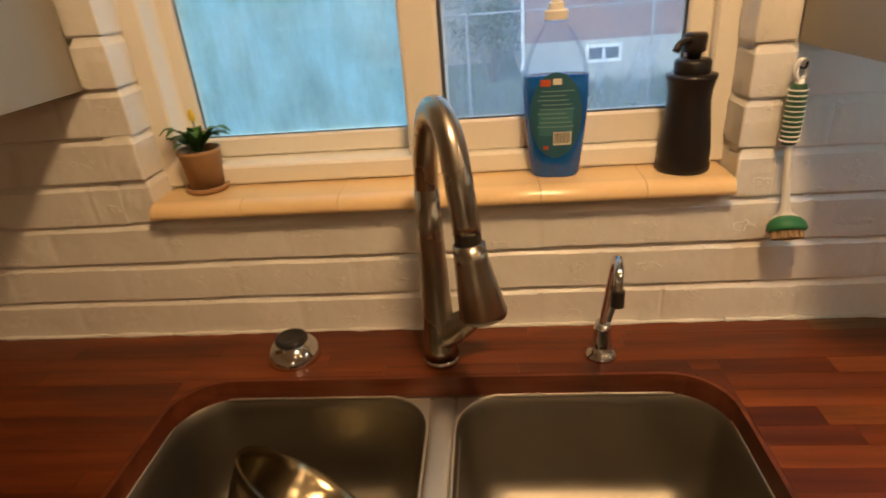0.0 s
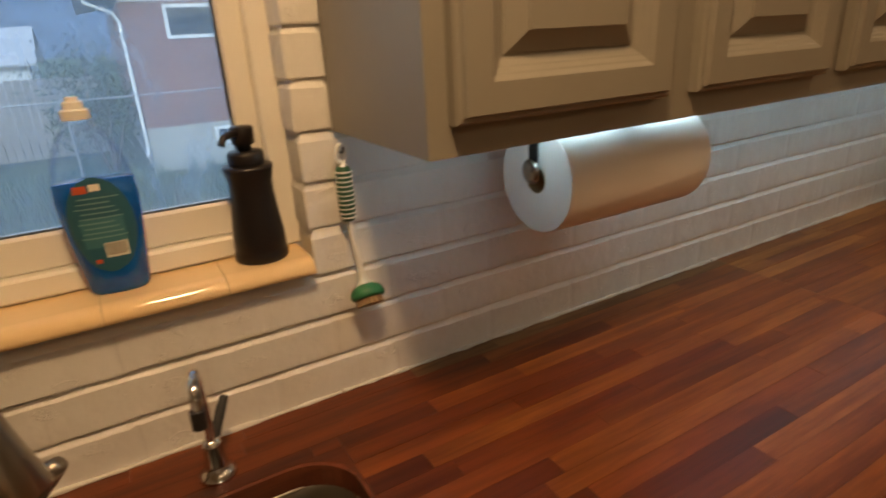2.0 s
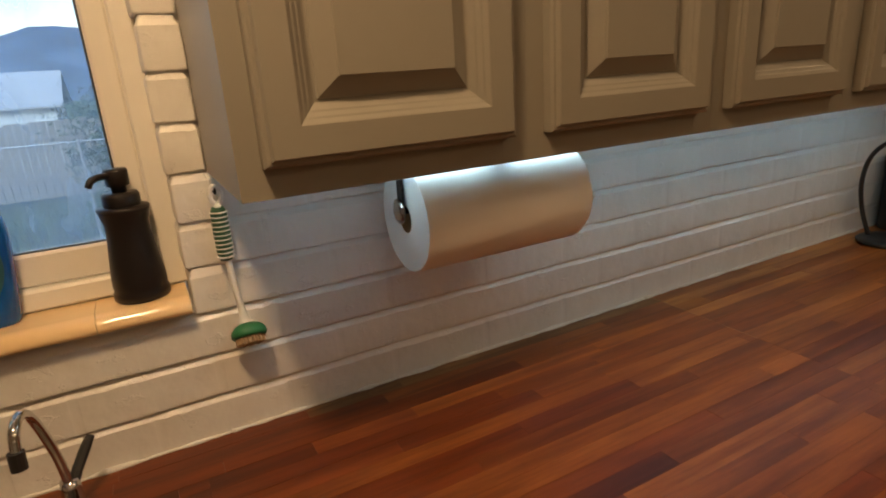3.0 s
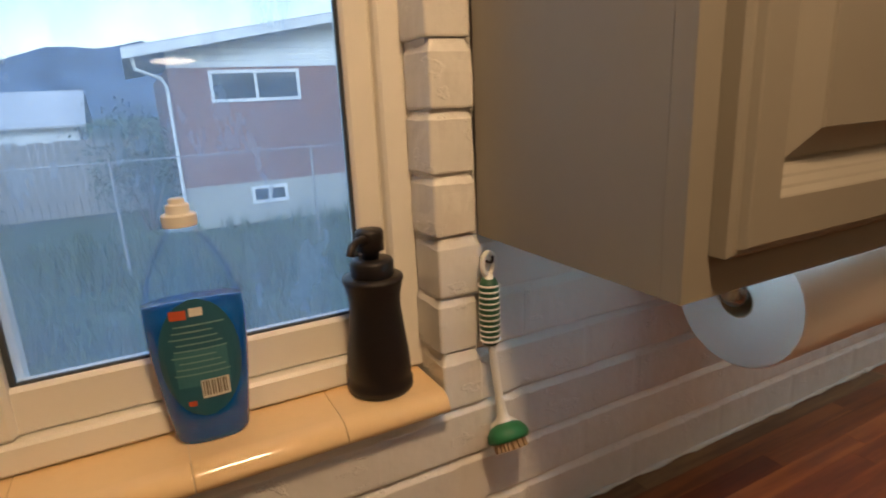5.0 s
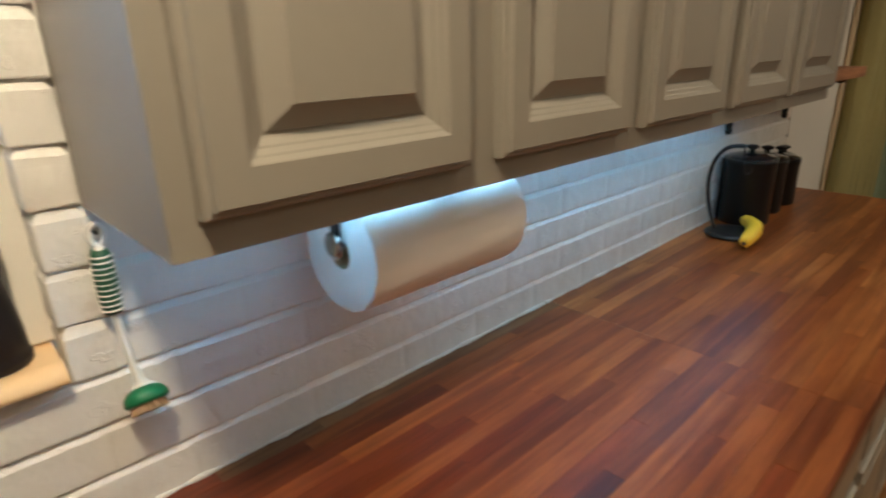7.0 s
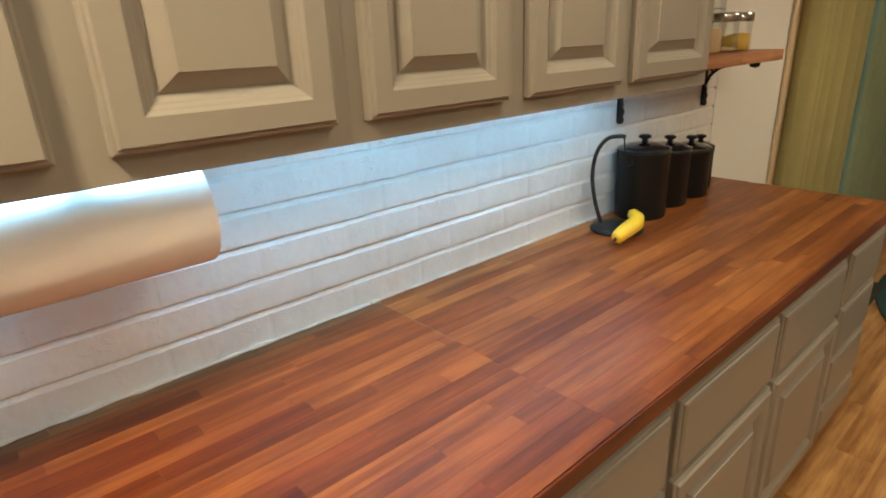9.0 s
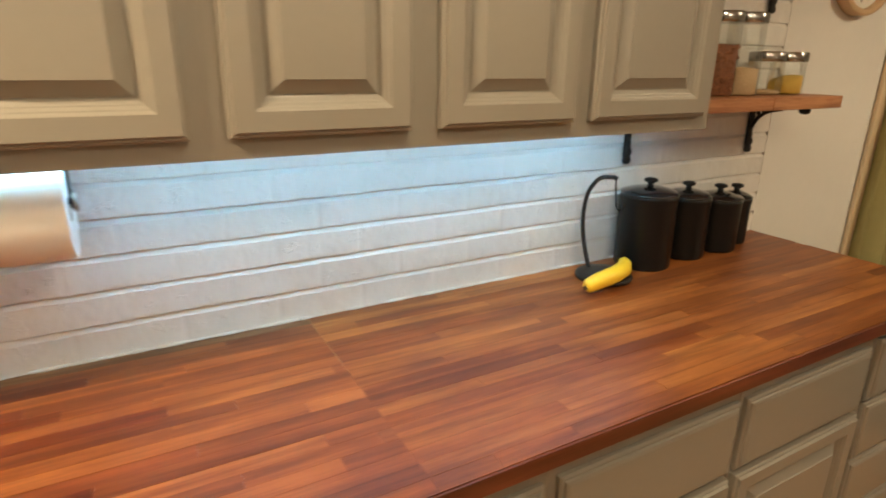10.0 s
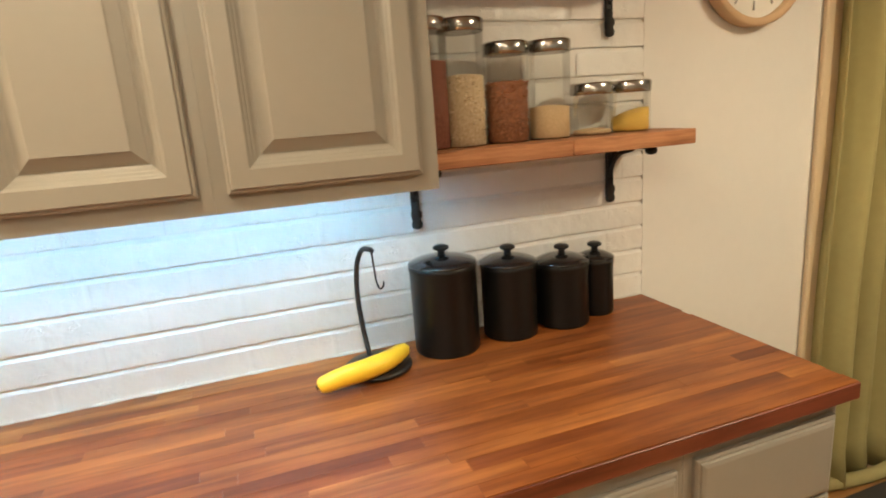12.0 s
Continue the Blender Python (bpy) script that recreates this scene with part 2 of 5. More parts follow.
CASING = simple("tan_casing", (0.60, 0.48, 0.32), 0.5, 0, 0.08, 12, 0.05)
LAMPGLASS = emit_mat("lamp_glass", (1.0, 0.80, 0.55), 1.2)
PENDANT = emit_mat("pendant_glass", (1.0, 0.86, 0.66), 8.0)
LED = emit_mat("led_strip", (0.72, 0.88, 1.0), 1.5)
JARGLASS = glass_mat("jar_glass", 0.02, (0.97, 0.98, 0.97), 1.5, 0.4)
BOTTLEGLASS = glass_mat("bottle_plastic", 0.08, (0.97, 0.98, 0.99), 1.45, 0.35)
# Real streaks and condensation, but dusk blue and outdoor haze are put into the films.
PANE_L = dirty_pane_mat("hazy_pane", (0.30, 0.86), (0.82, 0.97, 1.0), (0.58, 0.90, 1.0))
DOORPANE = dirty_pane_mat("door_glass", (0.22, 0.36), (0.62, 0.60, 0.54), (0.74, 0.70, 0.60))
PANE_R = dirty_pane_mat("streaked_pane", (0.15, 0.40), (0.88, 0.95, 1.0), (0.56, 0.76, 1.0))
CLOCKFACE = simple("clock_face", (0.80, 0.77, 0.70), 0.5, 0, 0.02, 20, 0.0)
CLOCKWOOD = simple("pale_clock_wood", (0.58, 0.40, 0.23), 0.5, 0, 0.12, 50, 0.1)
TICK = simple("grey_print", (0.42, 0.40, 0.37), 0.6, 0, 0.1, 30, 0.0)
GAP = simple("dark_gasket", (0.05, 0.06, 0.07), 0.7, 0, 0.1, 20, 0.0)


def liquid_mat():
    m, t, b = node_mat("blue_soap")
    v = worldco(t)
    c = ramp(t, noise_tex(t, v, 25, 2), [(0.3, (0.0005, 0.11, 0.46)), (0.7, (0.001, 0.17, 0.62))])
    t.links.new(c, b.inputs["Base Color"])
    b.inputs["Roughness"].default_value = 0.12
    b.inputs["Transmission Weight"].default_value = 0.3
    b.inputs["Coat Weight"].default_value = 0.15
    return m


SOAP = liquid_mat()


# ---------------------------------------------------------------- mesh helpers
def link_mesh(name, bm, material, smooth=False):
    me = bpy.data.meshes.new(name)
    bmesh.ops.recalc_face_normals(bm, faces=bm.faces)
    bm.to_mesh(me)
    bm.free()
    for p in me.polygons:
        p.use_smooth = smooth
    me.materials.append(material)
    return new(name, me)


def part(name, bm, material, parent, label="", smooth=False):
    ob = link_mesh(name, bm, material, smooth)
    ob.parent = parent
    if label:
        tagged(ob, label)
    return ob


def thing(name, x, y, z, label, category, group="", kind="", rz=0.0):
    ob = new(name)
    ob.empty_display_size = 0.05
    ob.matrix_world = pose(x, y, z, 0, 0, rz)
    return tagged(ob, label, category, group, kind)


def box(bm, x0, x1, y0, y1, z0, z1, bevel=0.0, seg=1):
    r = bmesh.ops.create_cube(bm, size=1.0)
    vs = r["verts"]
    for v in vs:
        v.co = Vector((x0 + (v.co.x + 0.5) * (x1 - x0), y0 + (v.co.y + 0.5) * (y1 - y0), z0 + (v.co.z + 0.5) * (z1 - z0)))
    if bevel:
        es = list({e for v in vs for e in v.link_edges})
        bmesh.ops.bevel(bm, geom=es, offset=bevel, segments=seg, affect="EDGES", profile=0.5)
    return bm


def boxes(*rows, bevel=0.0):
    bm = bmesh.new()
    for r in rows:
        box(bm, *r, bevel=bevel)
    return bm


def loft(bm, loops, cap0=True, cap1=True):
    """Join closed loops of points, one after another."""
    vs = [[bm.verts.new(p) for p in lp] for lp in loops]
    n = len(vs[0])
    for a, b in zip(vs, vs[1:]):
        for i in range(n):
            bm.faces.new((a[i], a[(i + 1) % n], b[(i + 1) % n], b[i]))
    if cap0:
        bm.faces.new(vs[0][::-1])
    if cap1:
        bm.faces.new(vs[-1])
    return bm


def lathe(profile, n=32, cx=0.0, cy=0.0, sx=1.0, sy=1.0, cap0=True, cap1=True, bm=None):
    """Turn rows of (radius, height) about the upright axis."""
    bm = bm or bmesh.new()
    loops = [[(cx + r * sx * math.cos(2 * math.pi * k / n), cy + r * sy * math.sin(2 * math.pi * k / n), z) for k in range(n)] for r, z in profile]
    return loft(bm, loops, cap0, cap1)


def smooth_line(pts, steps=6):
    """Points along a smooth curve through pts."""
    p = [Vector(q) for q in pts]
    p = [2 * p[0] - p[1]] + p + [2 * p[-1] - p[-2]]
    out = []
    for i in range(1, len(p) - 2):
        for k in range(steps):
            u = k / steps
            a, b, c, d = p[i - 1:i + 3]
            out.append(0.5 * (2 * b + (c - a) * u + (2 * a - 5 * b + 4 * c - d) * u * u + (3 * b - a - 3 * c + d) * u ** 3))
    return out + [p[-2]]


def tube(pts, radii, n=12, bm=None):
    """A round bar along pts; radii is one number or one for each point."""
    bm = bm or bmesh.new()
    if isinstance(radii, (int, float)):
        radii = [radii] * len(pts)
    pts = [Vector(p) for p in pts]
    loops, side = [], None
    for i, p in enumerate(pts):
        d = (pts[min(i + 1, len(pts) - 1)] - pts[max(i - 1, 0)]).normalized()
        if side is None:
            side = d.orthogonal().normalized()
        side = (side - d * side.dot(d)).normalized()
        up = d.cross(side)
        loops.append([p + radii[i] * (math.cos(2 * math.pi * k / n) * side + math.sin(2 * math.pi * k / n) * up) for k in range(n)])
    return loft(bm, loops)


def rings(x0, x1, z0, z1, y, steps, bm=None):
    """A panel that faces -y: rectangles set in by (inset, how far forward), joined and capped."""
    bm = bm or bmesh.new()
    loops = [[(x0 + i, y - f, z0 + i), (x1 - i, y - f, z0 + i), (x1 - i, y - f, z1 - i), (x0 + i, y - f, z1 - i)] for i, f in steps]
    return loft(bm, loops)


def round_rect(x0, x1, y0, y1, z, r, n=6):
    pts = []
    for cx, cy, a in ((x1 - r, y1 - r, 0), (x0 + r, y1 - r, 90), (x0 + r, y0 + r, 180), (x1 - r, y0 + r, 270)):
        for k in range(n + 1):
            w = radians(a + 90 * k / n)
            pts.append((cx + r * math.cos(w), cy + r * math.sin(w), z))
    return pts


def structure(name, bm, material, label, category, smooth=False):
    return tagged(link_mesh(name, bm, material, smooth), label, category, "", "structure")


# ---------------------------------------------------------------- large structure
WALL, EAST, CTR = 0.893, 3.19, 0.914
OPEN_L, OPEN_R, OPEN_B, OPEN_T = -0.560, 0.378, 1.160, 2.06

wall_north = structure("wall_north", boxes(
    (-2.6, OPEN_L - 0.056, WALL + 0.0104, 1.12, 0, 2.44), (OPEN_L - 0.056, OPEN_R + 0.056, WALL + 0.0104, 1.12, 0, OPEN_B - 0.002), (OPEN_L - 0.056, OPEN_R + 0.056, WALL + 0.0104, 1.12, OPEN_T, 2.44),
    (OPEN_L - 0.056, OPEN_L - 0.0055, WALL + 0.0104, 1.12, OPEN_B - 0.002, OPEN_T), (OPEN_R + 0.0055, OPEN_R + 0.056, WALL + 0.0104, 1.12, OPEN_B - 0.002, OPEN_T),
    (OPEN_R + 0.056, EAST, WALL + 0.0104, 1.12, 0, 2.44)), MORTAR, "white painted brick wall round the kitchen window", "wall")
structure("wall_dining_north", boxes((EAST + 0.0005, 3.98, WALL - 0.001, 1.12, 0, 2.44)), PLASTER, "cream plastered wall between the brick and the patio door", "wall")
structure("wall_over_patio_door", boxes((3.98, 6.15, WALL - 0.004, 1.12, 2.08, 2.44)), PLASTER, "cream plaster over the patio door", "wall")
structure("wall_beside_patio_door", boxes((6.15, 6.45, WALL - 0.004, 1.12, 0, 2.44)), PLASTER, "cream plaster between the patio door and the corner", "wall")
structure("wall_far", boxes((6.45, 6.57, -6.0, 1.12, 0, 2.44)), PLASTER, "plain grey-cream wall at the far end of the dining room", "wall")
structure("wall_west", boxes((-2.72, -2.6, -6.0, 1.12, 0, 2.44)), PLASTER, "plain cream wall at the other end of the kitchen", "wall")
structure("wall_south", boxes((-2.6, 6.45, -6.12, -6.0, 0, 2.44)), PLASTER, "plain cream wall behind the kitchen", "wall")
structure("ceiling", boxes((-2.72, 6.57, -6.12, 1.12, 2.44, 2.54)), CEIL, "flat white painted ceiling", "ceiling")
floor = structure("floor", boxes((-2.72, 6.57, -6.12, 1.12, -0.06, -0.004)), FLOORWOOD, "warm brown wooden plank floor", "floor")
structure("trim", boxes((3.895, 3.979, WALL - 0.022, WALL - 0.0045, 0, 2.15), (3.9, 6.23, WALL - 0.0215, WALL - 0.0045, 2.085, 2.16), bevel=0.004), CASING, "tan wooden casing round the patio door", "trim")
structure("baseboard", boxes((6.432, 6.45, -6.0, WALL, 0, 0.10), bevel=0.004), VINYL, "white painted skirting board on the far wall", "baseboard")


# window: frame, two sashes, panes
def frame_ring(x0, x1, z0, z1, y0, y1, w, wb=None, lip=0.004):
    """A picture-frame of four bars with stepped edges."""
    wb = w if wb is None else wb
    return boxes((x0, x0 + w, y0, y1, z0, z1), (x1 - w, x1, y0, y1, z0, z1), (x0 + w, x1 - w, y0 + 0.0005, y1, z0, z0 + wb), (x0 + w, x1 - w, y0 + 0.0005, y1, z1 - w, z1), bevel=lip)


win = thing("window_1", -0.11, 1.0, 1.18, "white vinyl sliding window with two panes, hazy and streaked", "window", kind="structure")
def wpart(name, bm, mat, label="", par=None):
    bmesh.ops.translate(bm, verts=bm.verts, vec=(0.11, -1.0, -1.18))
    return part(name, bm, mat, par or win, label)


wpart("window_frame", frame_ring(OPEN_L - 0.008, OPEN_R + 0.008, 1.180, OPEN_T, 0.958, 1.07, 0.038, 0.034), VINYL)
wpart("sash", frame_ring(-0.122, 0.348, 1.215, 2.03, 0.972, 1.005, 0.036, 0.052), VINYL)
wpart("sash", frame_ring(-0.535, -0.06, 1.215, 2.03, 1.012, 1.045, 0.032, 0.036), VINYL)
wpart("mullion", boxes((-0.128, -0.067, 0.962, 1.05, 1.2145, 2.03), bevel=0.005), VINYL)
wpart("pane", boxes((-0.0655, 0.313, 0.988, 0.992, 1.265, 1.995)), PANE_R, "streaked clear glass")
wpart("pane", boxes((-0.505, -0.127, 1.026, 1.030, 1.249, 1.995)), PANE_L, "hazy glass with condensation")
wpart("gasket", frame_ring(-0.067, 0.3145, 1.2635, 1.997, 0.980, 0.987, 0.006, lip=0.001), GAP)
wpart("gasket", frame_ring(-0.5065, -0.1255, 1.2475, 1.997, 1.018, 1.025, 0.005, lip=0.001), GAP)
for ob in win.children:
    if ob.name.startswith("pane"):
        ob.visible_shadow = False

# glazed sill tiles
sill = thing("window_sill", -0.11, 0.92, 1.16, "sill of glazed almond bullnose tiles under the window", "sill", kind="structure")
part("bed", boxes((OPEN_L + 0.11 + 0.002, OPEN_R + 0.11 - 0.002, -0.035, 0.055, -0.012, 0.0045)), GROUT, sill, "grey-tan grout bed")
joints = [OPEN_L + 0.001, -0.403, -0.241, -0.079, 0.083, 0.245, OPEN_R - 0.001]
for a, b in zip(joints, joints[1:]):
    bm = bmesh.new()
    prof = [(0.054, 0.005), (0.054, 0.018), (-0.026, 0.018), (-0.033, 0.0175), (-0.039, 0.0158), (-0.0445, 0.0125), (-0.0485, 0.0075), (-0.0505, 0.0015), (-0.0505, -0.005), (-0.046, -0.007), (-0.036, 0.004)]
    loft(bm, [[(x + 0.11, py, pz) for py, pz in prof] for x in (a + 0.0003, a + 0.0022, b - 0.0022, b - 0.0003)])
    ob = part("tile", bm, TILE, sill)
    for p in ob.data.polygons:
        p.use_smooth = abs(p.normal.x) < 0.5 and p.normal.y < -0.05 and p.normal.z > -0.1

# ---------------------------------------------------------------- worktop
SX0, SX1, SY0, SY1 = -0.512, 0.347, 0.315, 0.757
C0, C1, CF = -1.65, 3.186, 0.200
SEAM = 1.42
worktop = thing("worktop", 0.8, 0.55, CTR, "oiled butcher-block worktop of glued staves, darker red by the sink", "worktop")


def wt(name, bm, mat, label=""):
    bmesh.ops.translate(bm, verts=bm.verts, vec=(-0.8, -0.55, -CTR))
    return part(name, bm, mat, worktop, label)


wt("slab", boxes((C0, SX0, CF + 0.02, 0.892, 0.876, 0.9065), (SX1, C1, CF + 0.02, 0.892, 0.876, 0.9065), (SX0, SX1, CF + 0.02, SY0, 0.876, 0.9065), (SX0, SX1, SY1, 0.892, 0.876, 0.9065)), EDGEWOOD)
# Thin added strip; its dark colour holds the shade on the front edge.
wt("front_edge", boxes((C0, C1, CF - 0.0050, CF - 0.0002, 0.876, 0.9128), bevel=0.0015), EDGEWOOD, "thin front strip, painted dark red-brown for the edge's shade")
wt("underlay", boxes((C0, C1, CF, CF + 0.0199, 0.876, 0.9062)), EDGEWOOD)
wt("seam_filler", boxes((SEAM - 0.0005, SEAM + 0.0005, 0.60, 0.889, 0.9068, 0.91405)), CARD, "pale filler in the joint between the two slabs")
# rounded corners of the cut-out and its rim
R = 0.085
bm = bmesh.new()
outer = round_rect(SX0, SX1, SY0, SY1, 0, R, 8)
inner = round_rect(SX0 + 0.006, SX1 - 0.006, SY0 + 0.006, SY1 - 0.006, 0, R - 0.004, 8)
loft(bm, [[(x, y, 0.876) for x, y, _ in outer], [(x, y, 0.9132) for x, y, _ in outer], [(x, y, 0.9128) for x, y, _ in inner], [(x, y, 0.876) for x, y, _ in inner]], False, False)
wt("cutout_rim", bm, EDGEWOOD, "dark inner edge round the sink")
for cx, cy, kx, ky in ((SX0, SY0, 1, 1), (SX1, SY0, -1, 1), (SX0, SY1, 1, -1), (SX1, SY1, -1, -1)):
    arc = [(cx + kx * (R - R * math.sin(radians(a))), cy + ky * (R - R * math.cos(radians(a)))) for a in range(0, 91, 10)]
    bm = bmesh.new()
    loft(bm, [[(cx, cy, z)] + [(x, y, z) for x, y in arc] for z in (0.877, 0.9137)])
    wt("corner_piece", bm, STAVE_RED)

# ---------------------------------------------------------------- upper cabinets
UB, UT = 1.367, 2.13
DOOR_STEPS = [(0.0, 0.0), (0.0, 0.015), (0.003, 0.018), (0.007, 0.0185), (0.009, 0.0245), (0.0100, 0.0255), (0.0430, 0.0255), (0.0445, 0.0245), (0.0485, 0.0205), (0.0510, 0.0195), (0.0555, 0.0150), (0.0580, 0.0140), (0.0635, 0.0085), (0.0660, 0.0070), (0.0690, 0.0070), (0.0700, 0.0090), (0.0920, 0.0215), (0.0930, 0.0240)]
DRAWER_STEPS = [(0.0, 0.0), (0.0, 0.009), (0.004, 0.012), (0.009, 0.0125), (0.011, 0.0165), (0.017, 0.019), (0.020, 0.0195)]


def upper_cabinet(x0, x1, d0, d1, left_side=False):
    """A wall cabinet with a face frame and one raised-panel door."""
    t = thing("wall_cabinet", x0, 0.74, UB, "greige painted wall cabinet with a raised-panel door", "cabinet", "wall cabinets over the worktop")
    w = x1 - x0
    body = boxes((0.0005, w - 0.0005, -0.128, 0.152, 0.016, UT - UB), (0.0005, 0.018, -0.128, 0.152, 0.0, 0.016), (w - 0.018, w - 0.0005, -0.128, 0.152, 0.0, 0.016))
    part("body", body, GREY, t)
    a, b = d0 - x0 + 0.012, d1 - x0 - 0.012
    fr = boxes((0.0001, a, -0.149, -0.1285, 0, UT - UB), (b, w - 0.0001, -0.149, -0.1285, 0, UT - UB), (a, b, -0.1488, -0.1285, 0, 0.05), (a, b, -0.1488, -0.1285, UT - UB - 0.05, UT - UB))
    part("face_frame", fr, GREY, t)
    part("door", rings(d0 - x0, d1 - x0, 0.036, UT - UB - 0.03, -0.1495, DOOR_STEPS), GREY, t)
    return t


for x0, x1, d0, d1 in ((0.437, 0.824, 0.464, 0.795), (0.824, 1.203, 0.853, 1.172), (1.203, 1.592, 1.230, 1.560), (1.592, 1.981, 1.621, 1.956), (1.981, 2.425, 2.007, 2.386)):
    upper_cabinet(x0, x1, d0, d1)
for x0, x1, d0, d1 in ((-1.06, -0.616, -1.035, -0.643), (-1.46, -1.06, -1.43, -1.09)):
    upper_cabinet(x0, x1, d0, d1)

# under-cabinet light strip
led = thing("light_strip", 1.45, 0.676, 1.376, "thin bluish-white light strip under the wall cabinets", "light strip")
part("housing", boxes((-0.96, 0.96, -0.011, 0.011, 0.003, 0.0068), bevel=0.001), WHITEP, led)
part("diffuser", boxes((-0.955, 0.955, -0.008, 0.008, 0.0, 0.0028)), LED, led, "glowing bluish-white diffuser")


# ---------------------------------------------------------------- base cabinets
def base_cabinet(x0, x1, f0, f1, layout):
    """A floor cabinet; layout is rows of (kind, bottom, top)."""
    t = thing("base_cabinet", x0, 0.55, 0.0, "greige painted base cabinet with " + ("stacked drawers" if layout.count("drawer") > 1 else "a drawer over a panelled door"), "cabinet", "base cabinets under the worktop")
    w = x1 - x0
    part("body", boxes((0.0005, w - 0.0005, -0.296, 0.341, 0.10, 0.8745 if not (x0 < 0 < x1) else 0.64), (0.0005, w - 0.0005, -0.25, 0.341, 0.0, 0.10)), GREY, t)
    part("face_frame", boxes((0.0005, w - 0.0005, -0.318, -0.2965, 0.10, 0.8745), bevel=0.001), GREY, t)
    for kind, z0, z1 in layout:
        part(kind, rings(f0 - x0, f1 - x0, z0, z1, -0.3185, DRAWER_STEPS if kind == "drawer" else DOOR_STEPS), GREY, t)
    return t


def row(top=0.822):
    return [("drawer", 0.632, top), ("door", 0.125, 0.620)]


stack = [("drawer", 0.645, 0.833), ("drawer", 0.450, 0.636), ("drawer", 0.255, 0.441), ("drawer", 0.122, 0.246)]
base_cabinet(-1.64, -0.62, -1.60, -0.66, row())
base_cabinet(-0.62, 0.46, -0.58, 0.42, row())
base_cabinet(0.46, 1.145, 0.50, 1.12, row())
base_cabinet(1.145, 1.657, 1.168, 1.640, row())
base_cabinet(1.657, 2.200, 1.677, 2.188, row())
base_cabinet(2.200, 2.757, 2.213, 2.736, row())
base_cabinet(2.757, 3.172, 2.779, 3.158, stack)

# ---------------------------------------------------------------- sink
sink = thing("sink", -0.08, 0.54, 0.68, "stainless steel double-bowl undermount sink", "sink")


def bowl(x0, x1, y0, y1):
    bm = bmesh.new()
    loops = []
    for inset, z, r in ((0, 0.8755, 0.075), (0.003, 0.872, 0.073), (0.006, 0.85, 0.07), (0.012, 0.76, 0.066), (0.018, 0.715, 0.062), (0.035, 0.693, 0.055), (0.07, 0.686, 0.04), (0.13, 0.684, 0.02)):
        loops.append([(x + 0.08, y - 0.54, zz - 0.68) for x, y, zz in round_rect(x0 + inset, x1 - inset, y0 + inset, y1 - inset, z, r, 6)])
    return loft(bm, loops, False, True)


for x0, x1 in ((-0.506, -0.104), (-0.060, 0.341)):
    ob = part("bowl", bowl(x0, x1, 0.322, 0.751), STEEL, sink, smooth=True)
    cx = (x0 + x1) / 2 + 0.08
    lip = [(x + 0.08, y - 0.54, 0.1962) for x, y, _ in round_rect(x0 - 0.001, x1 + 0.001, 0.321, 0.752, 0, 0.076, 8)]
    part("bowl_lip", tube(lip + lip[:2], 0.0022, 8), SADDLE, sink, "polished rim of the bowl, its highlight painted bright", True)
    part("drain", lathe([(0.055, 0.0045), (0.053, 0.0075), (0.040, 0.007), (0.036, 0.0045)], 28, cx, 0.0), CHROME, sink, "chrome drain ring", True)
bm = bmesh.new()
box(bm, -0.110 + 0.08, -0.054 + 0.08, 0.300 - 0.54, 0.785 - 0.54, 0.13, 0.1945, 0.021, 5)
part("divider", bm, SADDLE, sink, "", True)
for cx, cy, kx, ky in ((-0.104, 0.751, -1, -1), (-0.060, 0.751, 1, -1), (-0.104, 0.322, -1, 1), (-0.060, 0.322, 1, 1)):
    rr = 0.075
    arc = [(cx + kx * (rr - rr * math.sin(radians(a))) + 0.08, cy + ky * (rr - rr * math.cos(radians(a))) - 0.54) for a in range(0, 91, 10)]
    bm = bmesh.new()
    loft(bm, [[(cx + 0.08, cy - 0.54, z)] + [(x, y, z) for x, y in arc] for z in (0.185, 0.1938)])
    part("web", bm, SADDLE, sink)
part("flange", boxes((-0.514 + 0.08, -0.506 + 0.08, 0.315 - 0.54, 0.757 - 0.54, 0.19, 0.1955), (0.341 + 0.08, 0.349 + 0.08, 0.315 - 0.54, 0.757 - 0.54, 0.19, 0.1955),
                     (-0.506 + 0.08, 0.341 + 0.08, 0.748 - 0.54, 0.760 - 0.54, 0.19, 0.1955)), STEEL, sink)

# steel bowl that leans in the sink
mix_bowl = thing("mixing_bowl", -0.318, 0.545, 0.690, "shiny tan-tinged steel bowl lying tilted in the sink", "bowl")
bm = lathe([(0.035, 0.0), (0.07, 0.012), (0.098, 0.040), (0.112, 0.075), (0.116, 0.090), (0.120, 0.091), (0.1185, 0.0935), (0.113, 0.091), (0.109, 0.075), (0.095, 0.042), (0.068, 0.015), (0.03, 0.003)], 48)
bmesh.ops.transform(bm, matrix=Matrix.Translation((0, 0, 0.085)) @ pose(0, 0, 0, -32, 40, 0), verts=bm.verts)
part("shell", bm, BOWLSTEEL, mix_bowl, "", True)

# main faucet
fx, fy = -0.086, 0.80
faucet = thing("kitchen_faucet", fx, fy, CTR, "brushed nickel pull-down kitchen faucet with a high arc", "faucet")
part("base", lathe([(0.031, 0.0), (0.031, 0.006), (0.028, 0.010), (0.026, 0.012)], 32), CHROME, faucet, "polished base ring", True)
part("body", lathe([(0.0295, 0.010), (0.0268, 0.03), (0.0245, 0.08), (0.0220, 0.15), (0.0192, 0.23), (0.0177, 0.30)], 32), NICKEL, faucet, "", True)
arc = [(0, 0, 0.26), (0.0, 0, 0.30), (0.004, -0.006, 0.355), (0.016, -0.035, 0.410), (0.030, -0.072, 0.425), (0.046, -0.108, 0.400), (0.055, -0.130, 0.350), (0.062, -0.142, 0.290)]
